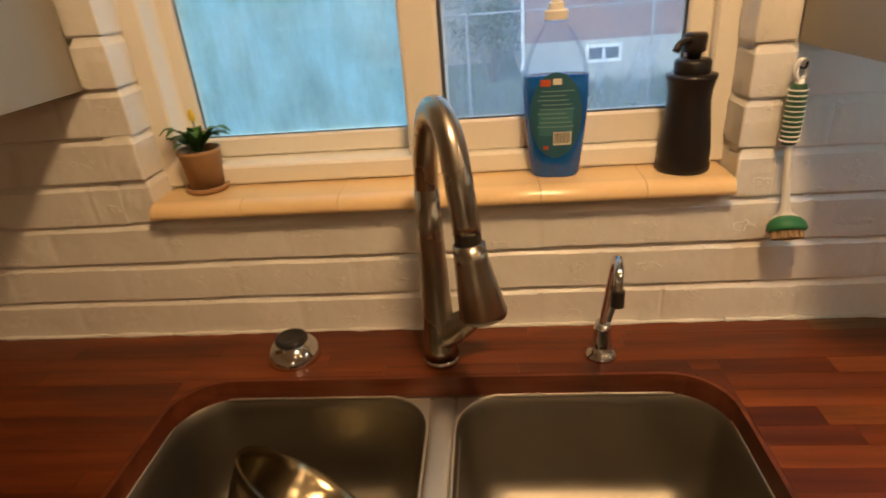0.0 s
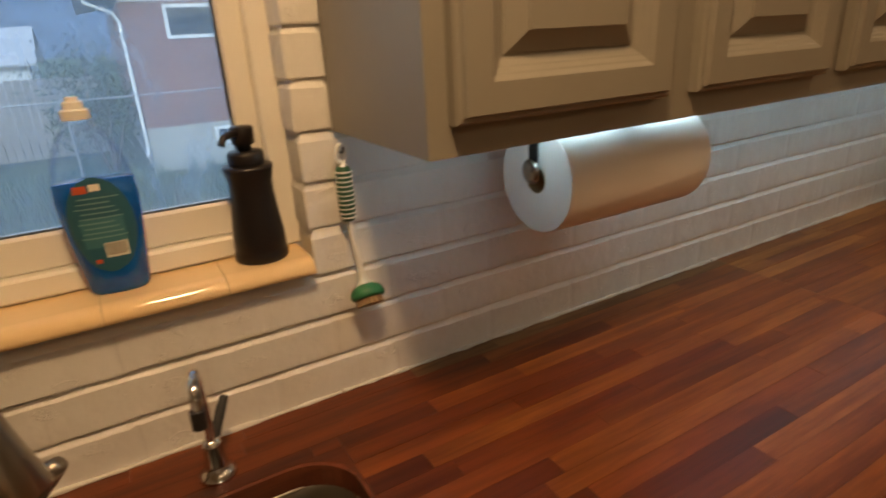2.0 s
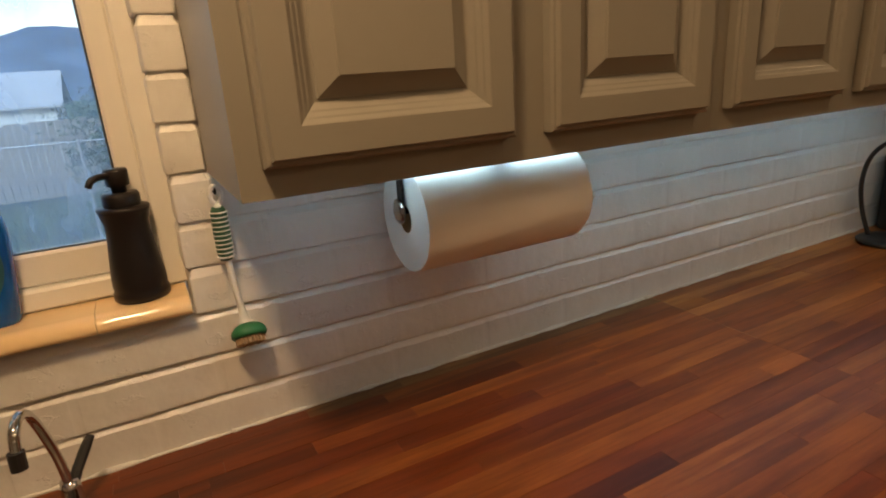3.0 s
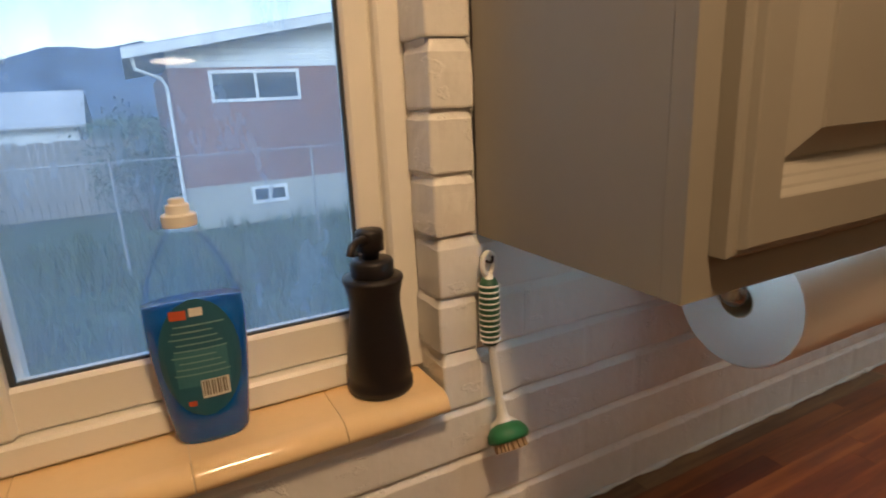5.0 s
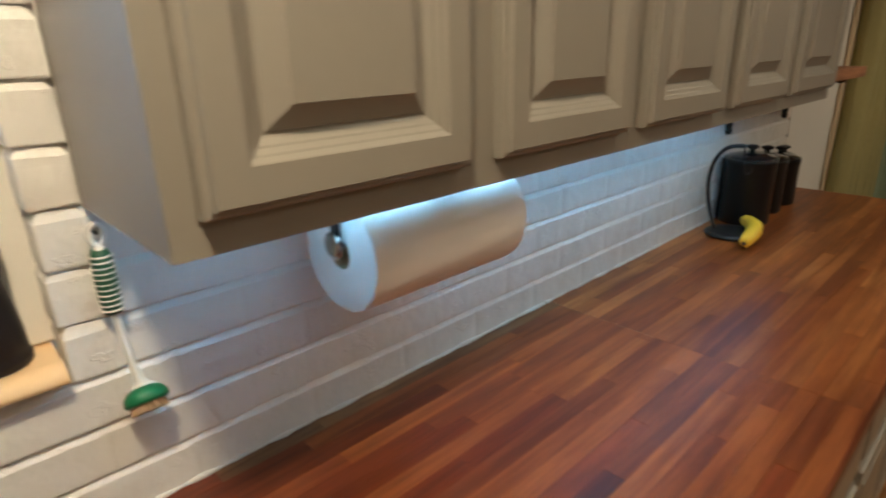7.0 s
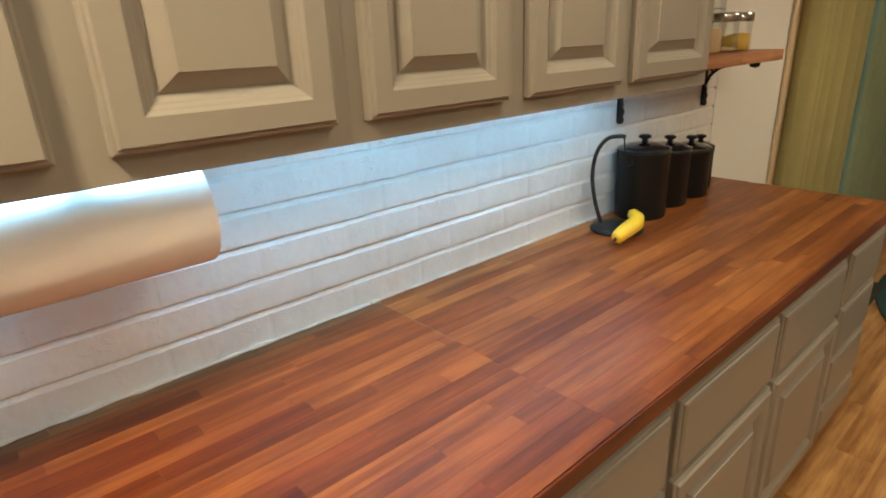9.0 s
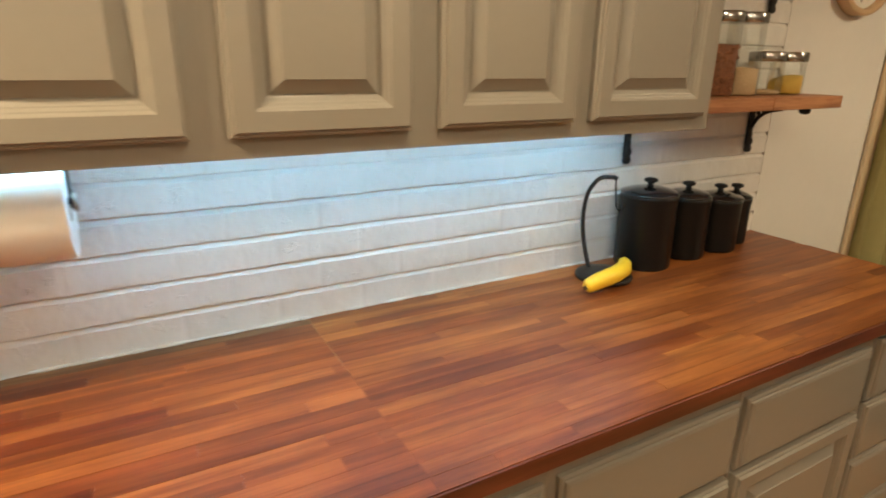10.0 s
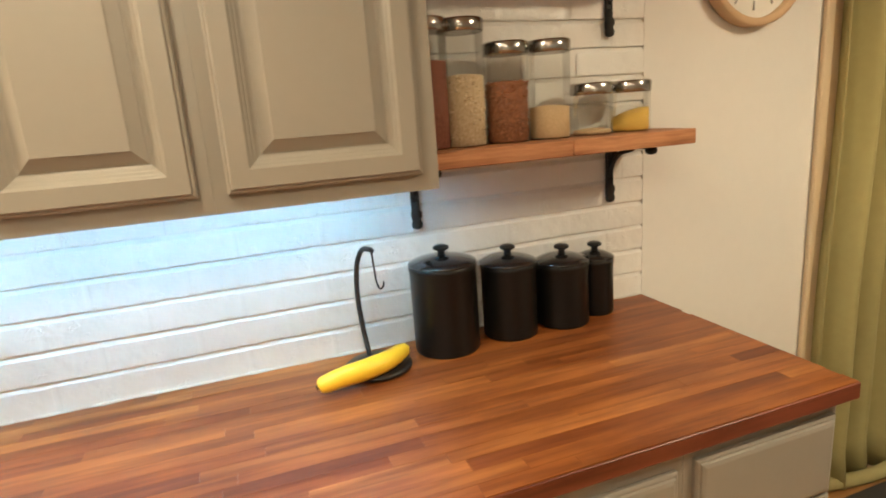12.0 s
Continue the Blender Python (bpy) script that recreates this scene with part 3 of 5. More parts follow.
part("spout", tube(smooth_line(arc, 6), 0.0175, 16), NICKEL, faucet, "", True)
part("collar", tube([(0.062, -0.142, 0.292), (0.0628, -0.1435, 0.276)], 0.0168, 16), BLACKP, faucet, "black joint ring")
part("spray_head", tube([(0.0628, -0.1435, 0.277), (0.065, -0.146, 0.258), (0.070, -0.150, 0.225), (0.077, -0.154, 0.186), (0.078, -0.155, 0.179)], [0.0200, 0.0215, 0.0255, 0.0310, 0.0292], 24), NICKEL, faucet, "", True)
part("lever", tube(smooth_line([(-0.004, 0.0, 0.040), (0.030, -0.010, 0.068), (0.062, -0.018, 0.096), (0.092, -0.024, 0.121)], 4), [0.024, 0.0245, 0.0245, 0.024, 0.023, 0.022, 0.0205, 0.019, 0.0175, 0.016, 0.0145, 0.013, 0.010], 18), NICKEL, faucet, "", True)

# small filtered-water faucet
tap = thing("filter_faucet", 0.173, 0.802, CTR, "slim chrome filtered-water faucet with a black tip", "faucet")
part("base", lathe([(0.026, 0), (0.026, 0.005), (0.020, 0.010), (0.015, 0.020), (0.013, 0.05), (0.011, 0.062)], 28), CHROME, tap, "", True)
part("spout", tube(smooth_line([(0, 0, 0.055), (0.0, -0.028, 0.125), (-0.003, -0.070, 0.200), (-0.006, -0.102, 0.226), (-0.010, -0.128, 0.220), (-0.012, -0.138, 0.196)], 6), 0.0062, 12), CHROME, tap, "", True)
part("tip", tube([(-0.012, -0.138, 0.200), (-0.0125, -0.140, 0.178)], 0.0088, 14), BLACKP, tap, "black outlet tip")
part("lever", tube([(0.003, 0.002, 0.052), (0.012, 0.014, 0.068), (0.024, 0.030, 0.086), (0.033, 0.042, 0.098)], [0.008, 0.0075, 0.0075, 0.006], 10), BLACKP, tap, "black lever")

# air-gap cap
gap_cap = thing("air_gap_cap", -0.342, 0.817, CTR, "low chrome dome cap with a dark top on the worktop", "fixture")
part("skirt", lathe([(0.045, 0), (0.0455, 0.004), (0.044, 0.010), (0.040, 0.020), (0.032, 0.029), (0.027, 0.032)], 32), CHROME, gap_cap, "", True)
part("button", lathe([(0.0275, 0.0305), (0.0275, 0.036), (0.0255, 0.0395), (0.021, 0.0405), (0.019, 0.038), (0.006, 0.0375)], 28), BLACKP, gap_cap, "black top", True)

# ---------------------------------------------------------------- on the sill
SILL = 1.178
soap = thing("dish_soap_bottle", 0.112, 0.943, SILL, "clear bottle half full of blue dish soap with a teal label", "bottle", rz=-4)
sec = [(0.036, 0.021, 0.0), (0.039, 0.023, 0.006), (0.044, 0.025, 0.05), (0.049, 0.026, 0.10), (0.0505, 0.026, 0.135), (0.0495, 0.0255, 0.158)]
sec2 = [(0.0500, 0.0258, 0.158), (0.046, 0.0245, 0.180), (0.036, 0.021, 0.205), (0.026, 0.017, 0.222), (0.016, 0.014, 0.232), (0.0135, 0.0135, 0.238)]


def ovals(rows, n=36, power=0.8):
    out = []
    for a, b, z in rows:
        lp = []
        for k in range(n):
            w = 2 * math.pi * k / n
            c, s = math.cos(w), math.sin(w)
            lp.append((a * math.copysign(abs(c) ** power, c), b * math.copysign(abs(s) ** power, s), z))
        out.append(lp)
    return out


part("liquid", loft(bmesh.new(), ovals(sec)), SOAP, soap, "blue liquid soap", True)
part("shell", loft(bmesh.new(), ovals(sec2), False, False), BOTTLEGLASS, soap, "clear empty upper part", True)
part("neck_ring", lathe([(0.0140, 0.234), (0.0185, 0.2345), (0.0185, 0.2375), (0.0140, 0.238)], 28), BOTTLEGLASS, soap, "clear ring under the cap", True)
part("cap", lathe([(0.0150, 0.238), (0.0172, 0.2385), (0.0172, 0.2495), (0.0160, 0.251), (0.0118, 0.2515), (0.0115, 0.2600), (0.0095, 0.2612), (0.0080, 0.2615), (0.0078, 0.2660), (0.0060, 0.2670)], 28), WHITEP, soap, "white two-step flip cap")


def label_patch(u0, u1, z0, z1, lift, n=10):
    """A piece of label that follows the bottle's front."""
    bm = bmesh.new()

    def at(u, z):
        k = 0
        while k < len(sec) - 2 and sec[k + 1][2] < z:
            k += 1
        f = (z - sec[k][2]) / (sec[k + 1][2] - sec[k][2])
        a = sec[k][0] + f * (sec[k + 1][0] - sec[k][0])
        b = sec[k][1] + f * (sec[k + 1][1] - sec[k][1])
        c = max(-0.98, min(0.98, u / a))
        w = abs(c) ** (1 / 0.8)
        return (u, -b * (max(0.0, 1 - w * w) ** 0.5) ** 0.8 - lift, z)
    cols = [[bm.verts.new(at(u0 + (u1 - u0) * i / n, z)) for z in (z0, z1)] for i in range(n + 1)]
    for a, b in zip(cols, cols[1:]):
        bm.faces.new((a[0], b[0], b[1], a[1]))
    return bm


def label_point(u, z, lift):
    k = 0
    while k < len(sec) - 2 and sec[k + 1][2] < z:
        k += 1
    f = (z - sec[k][2]) / (sec[k + 1][2] - sec[k][2])
    a = sec[k][0] + f * (sec[k + 1][0] - sec[k][0])
    b = sec[k][1] + f * (sec[k + 1][1] - sec[k][1])
    w = min(0.98, abs(u / a)) ** (1 / 0.8)
    return (u, -b * (max(0.0, 1 - w * w) ** 0.5) ** 0.8 - lift, z)


lab = bmesh.new()
prev = None
for k in range(25):
    z = 0.034 + 0.132 * k / 24
    h = max(0.004, math.sqrt(max(0.0, 1 - ((z - 0.100) / 0.0665) ** 2)) * 0.040)
    cur = [lab.verts.new(label_point(-h + 2 * h * i / 14, z, 0.0008)) for i in range(15)]
    if prev:
        for i in range(14):
            lab.faces.new((prev[i], prev[i + 1], cur[i + 1], cur[i]))
    prev = cur
label_ob = part("label", lab, LABEL, soap, "teal printed label")
part("label_field", label_patch(-0.026, 0.026, 0.070, 0.110, 0.0014), LABELLIGHT, label_ob)
for k in range(9):
    part("text_line", label_patch(-0.028 + 0.003 * (k % 3), 0.027 - 0.004 * (k % 4), 0.0835 + 0.0068 * k, 0.0850 + 0.0068 * k, 0.0019), LABELTEXT, label_ob)
part("barcode", label_patch(-0.004, 0.024, 0.055, 0.076, 0.0019), LABELWHITE, label_ob)
for k in range(9):
    part("bar", label_patch(-0.0025 + 0.0028 * k, -0.0025 + 0.0028 * k + 0.0012 + 0.0005 * (k % 2), 0.058, 0.075, 0.0024, 2), BROWN, label_ob)
part("emblem", label_patch(-0.024, -0.008, 0.146, 0.156, 0.0019), LABELRED, label_ob)
part("emblem", label_patch(-0.005, 0.008, 0.148, 0.157, 0.0019), LABELWHITE, label_ob)
part("emblem", label_patch(-0.019, -0.011, 0.048, 0.054, 0.0019), LABELRED, label_ob)

pump = thing("soap_dispenser", 0.313, 0.936, SILL, "dark bronze soap dispenser with a waisted body and pump", "soap dispenser")
part("body", lathe([(0.038, 0), (0.041, 0.003), (0.0412, 0.012), (0.0385, 0.017), (0.0395, 0.022), (0.0390, 0.040), (0.0345, 0.080), (0.0315, 0.108), (0.0320, 0.124), (0.0355, 0.140), (0.0372, 0.144), (0.0368, 0.148), (0.026, 0.150)], 40), BRONZE, pump, "", True)
part("collar", lathe([(0.0255, 0.149), (0.0265, 0.152), (0.0265, 0.166), (0.024, 0.170), (0.014, 0.1705)], 32), BRONZE, pump, "", True)
part("pump_head", lathe([(0.010, 0.170), (0.0105, 0.178), (0.0165, 0.181), (0.0170, 0.203), (0.015, 0.206)], 28), BRONZE, pump, "", True)
part("nozzle", tube(smooth_line([(-0.004, -0.005, 0.196), (-0.020, -0.020, 0.1985), (-0.032, -0.030, 0.195), (-0.037, -0.034, 0.186)], 4), 0.0050, 10), BRONZE, pump, "", True)

plant = thing("potted_plant", -0.487, 0.948, SILL, "small green plant with a yellow bud in a brown clay pot", "plant")
part("saucer", lathe([(0.031, 0), (0.036, 0.004), (0.037, 0.011), (0.034, 0.011), (0.031, 0.005)], 28), TERRA, plant, "", True)
part("pot", lathe([(0.0285, 0.006), (0.0345, 0.066), (0.0355, 0.068), (0.0355, 0.074), (0.032, 0.074), (0.030, 0.062)], 28), TERRA, plant, "", True)
part("soil", lathe([(0.0305, 0.060), (0.029, 0.064), (0.012, 0.067)], 20), BROWN, plant, "dark soil", True)
rnd = random.Random(4)
for k in range(16):
    a = k * 2.4 + rnd.uniform(-0.3, 0.3)
    reach, h = rnd.uniform(0.042, 0.080), rnd.uniform(0.020, 0.046)
    d = Vector((math.cos(a), math.sin(a) * 0.62, 0))
    side = Vector((-d.y, d.x, 0)).normalized()
    bm = bmesh.new()
    prev = None
    for i in range(6):
        u = i / 5
        p = Vector((0, 0, 0.066)) + d * reach * u + Vector((0, 0, h * math.sin(u * 2.2) * 1.1))
        wd = 0.0125 * math.sin(math.pi * min(0.97, u * 0.85 + 0.12))
        cur = [bm.verts.new(p - side * wd + Vector((0, 0, 0.002))), bm.verts.new(p), bm.verts.new(p + side * wd + Vector((0, 0, 0.002)))]
        if prev:
            bm.faces.new((prev[0], prev[1], cur[1], cur[0]))
            bm.faces.new((prev[1], prev[2], cur[2], cur[1]))
        prev = cur
    part("leaf", bm, LEAF, plant, "", True)
part("stem", tube([(0, 0, 0.064), (0.003, 0, 0.10), (0.004, -0.002, 0.122)], 0.0015, 6), LEAF, plant)
part("bud", lathe([(0.002, 0.120), (0.0050, 0.124), (0.0055, 0.131), (0.0028, 0.139), (0.001, 0.141)], 14, 0.004, -0.002), YELLOW, plant, "yellow bud", True)

# ---------------------------------------------------------------- dish brush on the wall
brush = thing("dish_brush", 0.447, 0.866, 1.21, "white dish brush with a green striped grip, hung on the wall", "brush")
part("neck", tube(smooth_line([(-0.006, 0.010, 0.110), (-0.005, 0.008, 0.02), (-0.002, 0.004, -0.03), (0.003, 0.0, -0.08), (0.005, -0.002, -0.096)], 4), [0.0055, 0.0055, 0.0055, 0.0055, 0.0055, 0.005, 0.005, 0.005, 0.005, 0.005, 0.0055, 0.006, 0.007, 0.009, 0.012, 0.016, 0.020], 14), WHITEP, brush, "", True)
part("grip", tube([(-0.006, 0.010, 0.018), (-0.0062, 0.010, 0.03), (-0.006, 0.010, 0.065), (-0.006, 0.010, 0.095), (-0.006, 0.010, 0.104)], [0.0095, 0.0128, 0.0135, 0.0125, 0.009], 18), DGREEN, brush, "dark green rubber grip", True)
for k in range(11):
    z = 0.023 + 0.0072 * k
    part("grip_ring", lathe([(0.0124, z), (0.0139, z + 0.0004), (0.0139, z + 0.0018), (0.0124, z + 0.0022)], 18, -0.006, 0.010), WHITEP, brush, "white raised ring")
part("hanging_loop", tube([(-0.006 + 0.0085 * math.sin(w), 0.010, 0.123 - 0.014 * math.cos(w)) for w in [radians(a) for a in range(0, 361, 24)]], 0.0036, 10), WHITEP, brush, "", True)


def tip_forward(bm):
    """The brush head leans so that its bristles face the room."""
    bmesh.ops.rotate(bm, verts=bm.verts, cent=(0.005, -0.002, -0.095), matrix=Matrix.Rotation(radians(-34), 3, "X"))
    return bm


part("head", tip_forward(lathe([(0.012, -0.092), (0.022, -0.097), (0.0275, -0.104), (0.0290, -0.112), (0.026, -0.116)], 26, 0.005, -0.002, 1.0, 0.85)), GREENP, brush, "bright green head", True)
bm = bmesh.new()
for k in range(60):
    a, r = k * 2.4, 0.0215 * math.sqrt((k + 0.5) / 60)
    x, y = 0.005 + r * math.cos(a), -0.002 + 0.82 * r * math.sin(a)
    tube([(x, y, -0.114), (x + (x - 0.005) * 0.05, y * 1.03, -0.127 + rnd.uniform(-0.0006, 0.0006))], 0.0027, 5, bm)
part("bristles", tip_forward(bm), BRISTLE, brush, "tan bristles")
hook = thing("wall_hook", 0.441, 0.880, 1.335, "small dark metal hook that carries the brush", "hook")
part("pin", tube(smooth_line([(0, 0.016, 0.002), (0, -0.002, 0.0), (0, -0.012, 0.002), (0, -0.014, 0.010)], 3), 0.0016, 8), IRON, hook)

# ---------------------------------------------------------------- paper towel under the cabinet
roll = thing("paper_towel_roll", 0.835, 0.715, 1.282, "roll of white paper towel under the wall cabinets", "paper towel")
RL, RR = 0.150, 0.083


def along_x(bm):
    bmesh.ops.rotate(bm, verts=bm.verts, cent=(0, 0, 0), matrix=Matrix.Rotation(radians(90), 3, "Y"))
    return bm


part("paper", along_x(lathe([(RR - 0.002, -RL), (RR, -RL + 0.003), (RR, RL - 0.003), (RR - 0.002, RL)], 56, cap0=False, cap1=False)), PAPER, roll, "", True)
part("end", along_x(lathe([(RR - 0.002, -RL), (0.045, -RL + 0.0005), (0.0215, -RL + 0.001)], 48, cap0=False, cap1=False)), PAPEREND, roll)
part("end", along_x(lathe([(RR - 0.002, RL), (0.045, RL - 0.0005), (0.0215, RL - 0.001)], 48, cap0=False, cap1=False)), PAPEREND, roll)
part("core", along_x(lathe([(0.0215, -RL + 0.001), (0.0205, -RL + 0.001), (0.0205, RL - 0.001), (0.0215, RL - 0.001)], 28, cap0=False, cap1=False)), CARD, roll, "cardboard core", True)
holder = thing("paper_towel_holder", 0.835, 0.715, 1.296, "dark metal paper towel holder screwed under the cabinet", "holder")
part("rod", along_x(lathe([(0.006, -RL - 0.010), (0.006, RL + 0.010)], 14)), IRON, holder)
for s in (-1, 1):
    bm = boxes((s * (RL + 0.004) - 0.002, s * (RL + 0.004) + 0.002, -0.010, 0.010, -0.012, 0.0865), bevel=0.0015)
    part("arm", bm, BLACKP if s > 0 else IRON, holder)
    part("end_cap", along_x(lathe([(0.019, s * (RL + 0.0065)), (0.019, s * (RL + 0.010)), (0.012, s * (RL + 0.013))], 24)), NICKEL, holder, "grey metal end cap", True)

# ---------------------------------------------------------------- shelves with brackets
SH = 1.437


def shelf(z, x0, x1):
    t = thing("wall_shelf", x0, 0.77, z, "thick red-brown wooden wall shelf beside the cabinets", "shelf", "wall shelves")
    part("board", boxes((0, x1 - x0, -0.088, 0.122, -0.038, 0), bevel=0.0008), SHELFWOOD, t)
    for a, b in ((0, 0.36), (0.361, x1 - x0)):
        part("front_strip", boxes((a, b, -0.128, -0.0885, -0.038, 0), bevel=0.0018), SHELFWOOD, t, "glued front strip")
    return t


shelf(SH, 2.428, 3.155)
shelf(1.905, 2.428, 3.155)


def bracket(x, z):
    """An ornate iron shelf bracket: wall leg, arm, curl and finials."""
    t = thing("shelf_bracket", x, 0.889, z, "ornate black iron shelf bracket on the brick wall", "bracket", "iron shelf brackets")
    leg = boxes((-0.011, 0.011, -0.010, 0.002, -0.150, -0.0005), bevel=0.002)
    part("wall_leg", leg, IRON, t)
    part("finial", lathe([(0.006, -0.172), (0.013, -0.168), (0.0155, -0.158), (0.011, -0.147), (0.015, -0.138), (0.0155, -0.128), (0.009, -0.118), (0.011, -0.108), (0.008, -0.100)], 14, 0, -0.008, 1.0, 0.75), IRON, t, "", True)
    part("arm", boxes((-0.010, 0.010, -0.190, -0.0105, -0.010, -0.0005), bevel=0.002), IRON, t)
    part("arm_tip", lathe([(0.004, -0.024), (0.012, -0.020), (0.014, -0.011), (0.010, -0.003)], 14, 0, -0.185, 1.0, 1.4), IRON, t, "", True)
    part("brace", tube(smooth_line([(0, -0.008, -0.085), (0, -0.026, -0.050), (0, -0.060, -0.024), (0, -0.110, -0.012)], 5), 0.0065, 10), IRON, t, "", True)
    part("curl", tube([(0, -0.034 + 0.014 * math.cos(w) * (1 - w / 12), -0.034 + 0.014 * math.sin(w) * (1 - w / 12)) for w in [k * 0.5 for k in range(16)]], 0.0035, 8), IRON, t, "", True)
    return t


for x in (2.457, 3.064):
    bracket(x, SH - 0.038)
    bracket(x, 1.905 - 0.038)

# jars on the shelf
grain_rnd = random.Random(9)


def jar(x, y, r, h, fill, mat, label, chunk, slope=0.0):
    t = thing("storage_jar", x, y, SH, label, "jar", "glass jars on the shelf")
    part("glass", lathe([(r - 0.004, 0.0), (r, 0.004), (r, h - 0.032), (r - 0.004, h - 0.026)], 36, cap1=False), JARGLASS, t, "clear glass", True)
    part("lid", lathe([(r + 0.0005, h - 0.030), (r + 0.002, h - 0.028), (r + 0.002, h - 0.003), (r - 0.001, h), (0.01, h + 0.0003)], 36), LIDSTEEL, t, "brushed steel lid", True)
    for p in t.children[-1].data.polygons:
        p.use_smooth = abs(p.normal.z) < 0.3
    if fill:
        bm = lathe([(r - 0.006, 0.003), (r - 0.004, 0.006), (r - 0.004, fill), (r * 0.5, fill + 0.004), (0.004, fill + 0.006)], 32)
        for v in bm.verts:
            if v.co.z > fill * 0.7:
                v.co.z += slope * v.co.x
        part("contents", bm, mat, t, "", True)
        if chunk:
            bm = bmesh.new()
            for k in range(240):
                a, z = grain_rnd.uniform(0, 6.283), grain_rnd.uniform(0.01, fill)
                p = Vector(((r - 0.0055) * math.cos(a), (r - 0.0055) * math.sin(a), z))
                s = chunk * grain_rnd.uniform(0.7, 1.2)
                q = Euler((grain_rnd.uniform(0, 3), grain_rnd.uniform(0, 3), a)).to_matrix().to_4x4()
                m = Matrix.Translation(p) @ q @ Matrix.Diagonal((s * 0.25, s, s * 0.45, 1))
                bmesh.ops.create_icosphere(bm, subdivisions=1, radius=1.0, matrix=m)
            part("grains", bm, mat, t)
            t.children[-1]["kind"] = "stuff"
    return t


def food(name, a, b):
    m, t, bb = node_mat(name)
    info = t.nodes.new("ShaderNodeNewGeometry")
    c = ramp(t, info.outputs["Random Per Island"], [(0.0, a), (1.0, b)])
    c = mix(t, 0.5, c, ramp(t, noise_tex(t, worldco(t), 160, 3), [(0.3, a), (0.7, b)]))
    t.links.new(c, bb.inputs["Base Color"])
    bb.inputs["Roughness"].default_value = 0.75
    return m


OATS = food("oat_flakes", (0.48, 0.33, 0.18), (0.84, 0.72, 0.52))
PASTA = food("brown_pasta", (0.13, 0.045, 0.02), (0.44, 0.18, 0.08))
RICE = food("pale_grain", (0.58, 0.40, 0.22), (0.76, 0.57, 0.35))
CORN = food("yellow_meal", (0.74, 0.46, 0.08), (0.84, 0.58, 0.14))
BEANS = food("red_beans", (0.16, 0.05, 0.03), (0.36, 0.13, 0.08))
jar(2.475, 0.772, 0.052, 0.296, 0.20, BEANS, "tall glass jar of red-brown grain with a steel lid", 0.006)
jar(2.567, 0.775, 0.054, 0.294, 0.165, OATS, "tall glass jar of oat flakes with a steel lid", 0.0095)
jar(2.684, 0.776, 0.054, 0.240, 0.145, PASTA, "glass jar of dark brown dried pasta with a steel lid", 0.011)
jar(2.806, 0.780, 0.054, 0.242, 0.080, RICE, "glass jar of pale grain with a steel lid", 0.0)
jar(2.935, 0.782, 0.054, 0.133, 0.012, RICE, "small, nearly empty glass jar with a steel lid", 0.0)
jar(3.058, 0.785, 0.054, 0.133, 0.045, CORN, "small glass jar of yellow meal with a steel lid", 0.0, 0.35)

# ---------------------------------------------------------------- canisters


def canister(x, y, r, h, label):
    t = thing("canister", x, y, CTR, label, "canister", "black canisters on the worktop")
    part("body", lathe([(r - 0.004, 0), (r - 0.001, 0.003), (r, 0.010), (r, h - 0.018), (r + 0.002, h - 0.012), (r + 0.002, h - 0.004), (r, h)], 44), BLACKG, t, "", True)
    part("lid", lathe([(r + 0.001, h), (r + 0.003, h + 0.003), (r + 0.001, h + 0.006), (r * 0.85, h + 0.012), (r * 0.5, h + 0.020), (0.012, h + 0.023)], 44), LIDG, t, "shiny black lid", True)
    part("knob", lathe([(0.011, h + 0.022), (0.009, h + 0.030), (0.012, h + 0.034), (0.0205, h + 0.038), (0.021, h + 0.044), (0.014, h + 0.048), (0.004, h + 0.049)], 24), BLACKG, t, "", True)
    return t


canister(2.491, 0.803, 0.086, 0.232, "largest black ceramic canister with a knobbed lid")
canister(2.683, 0.812, 0.075, 0.203, "large black ceramic canister with a knobbed lid")
canister(2.850, 0.812, 0.074, 0.180, "medium black ceramic canister with a knobbed lid")
canister(2.975, 0.835, 0.053, 0.165, "small black ceramic canister with a knobbed lid")

# ---------------------------------------------------------------- banana stand
stand = thing("banana_stand", 2.290, 0.765, CTR, "black metal banana stand with a round base and hook", "banana stand")
part("base", lathe([(0.078, 0), (0.084, 0.003), (0.085, 0.010), (0.078, 0.015), (0.05, 0.017), (0.01, 0.018)], 40), BLACKP, stand, "", True)
part("pole", tube(smooth_line([(-0.008, 0.055, 0.012), (-0.014, 0.080, 0.09), (-0.016, 0.092, 0.17), (-0.012, 0.083, 0.245), (-0.002, 0.052, 0.292), (0.010, 0.012, 0.302), (0.013, -0.002, 0.300)], 6), 0.0065, 12), BLACKP, stand, "", True)
part("hook", tube(smooth_line([(0.012, 0.002, 0.300), (0.014, -0.002, 0.260), (0.016, -0.006, 0.222), (0.022, -0.014, 0.208), (0.028, -0.022, 0.216), (0.029, -0.024, 0.228)], 4), 0.0022, 8), IRON, stand, "thin wire hook", True)
banana = thing("banana", 2.263, 0.700, 0.94, "ripe yellow banana resting on the stand's base", "banana")
bpts = smooth_line([(-0.132, -0.030, 0.004), (-0.120, -0.030, 0.007), (-0.070, -0.027, 0.015), (-0.010, -0.018, 0.018), (0.045, 0.006, 0.018), (0.086, 0.044, 0.016), (0.096, 0.060, 0.014)], 5)
nb = len(bpts)
brad = [max(0.006, 0.0255 * min(1.0, math.sin(math.pi * (0.06 + 0.90 * k / (nb - 1))) ** 0.45)) for k in range(nb)]
part("skin", tube(bpts, brad, 7), BANANA, banana, "", True)
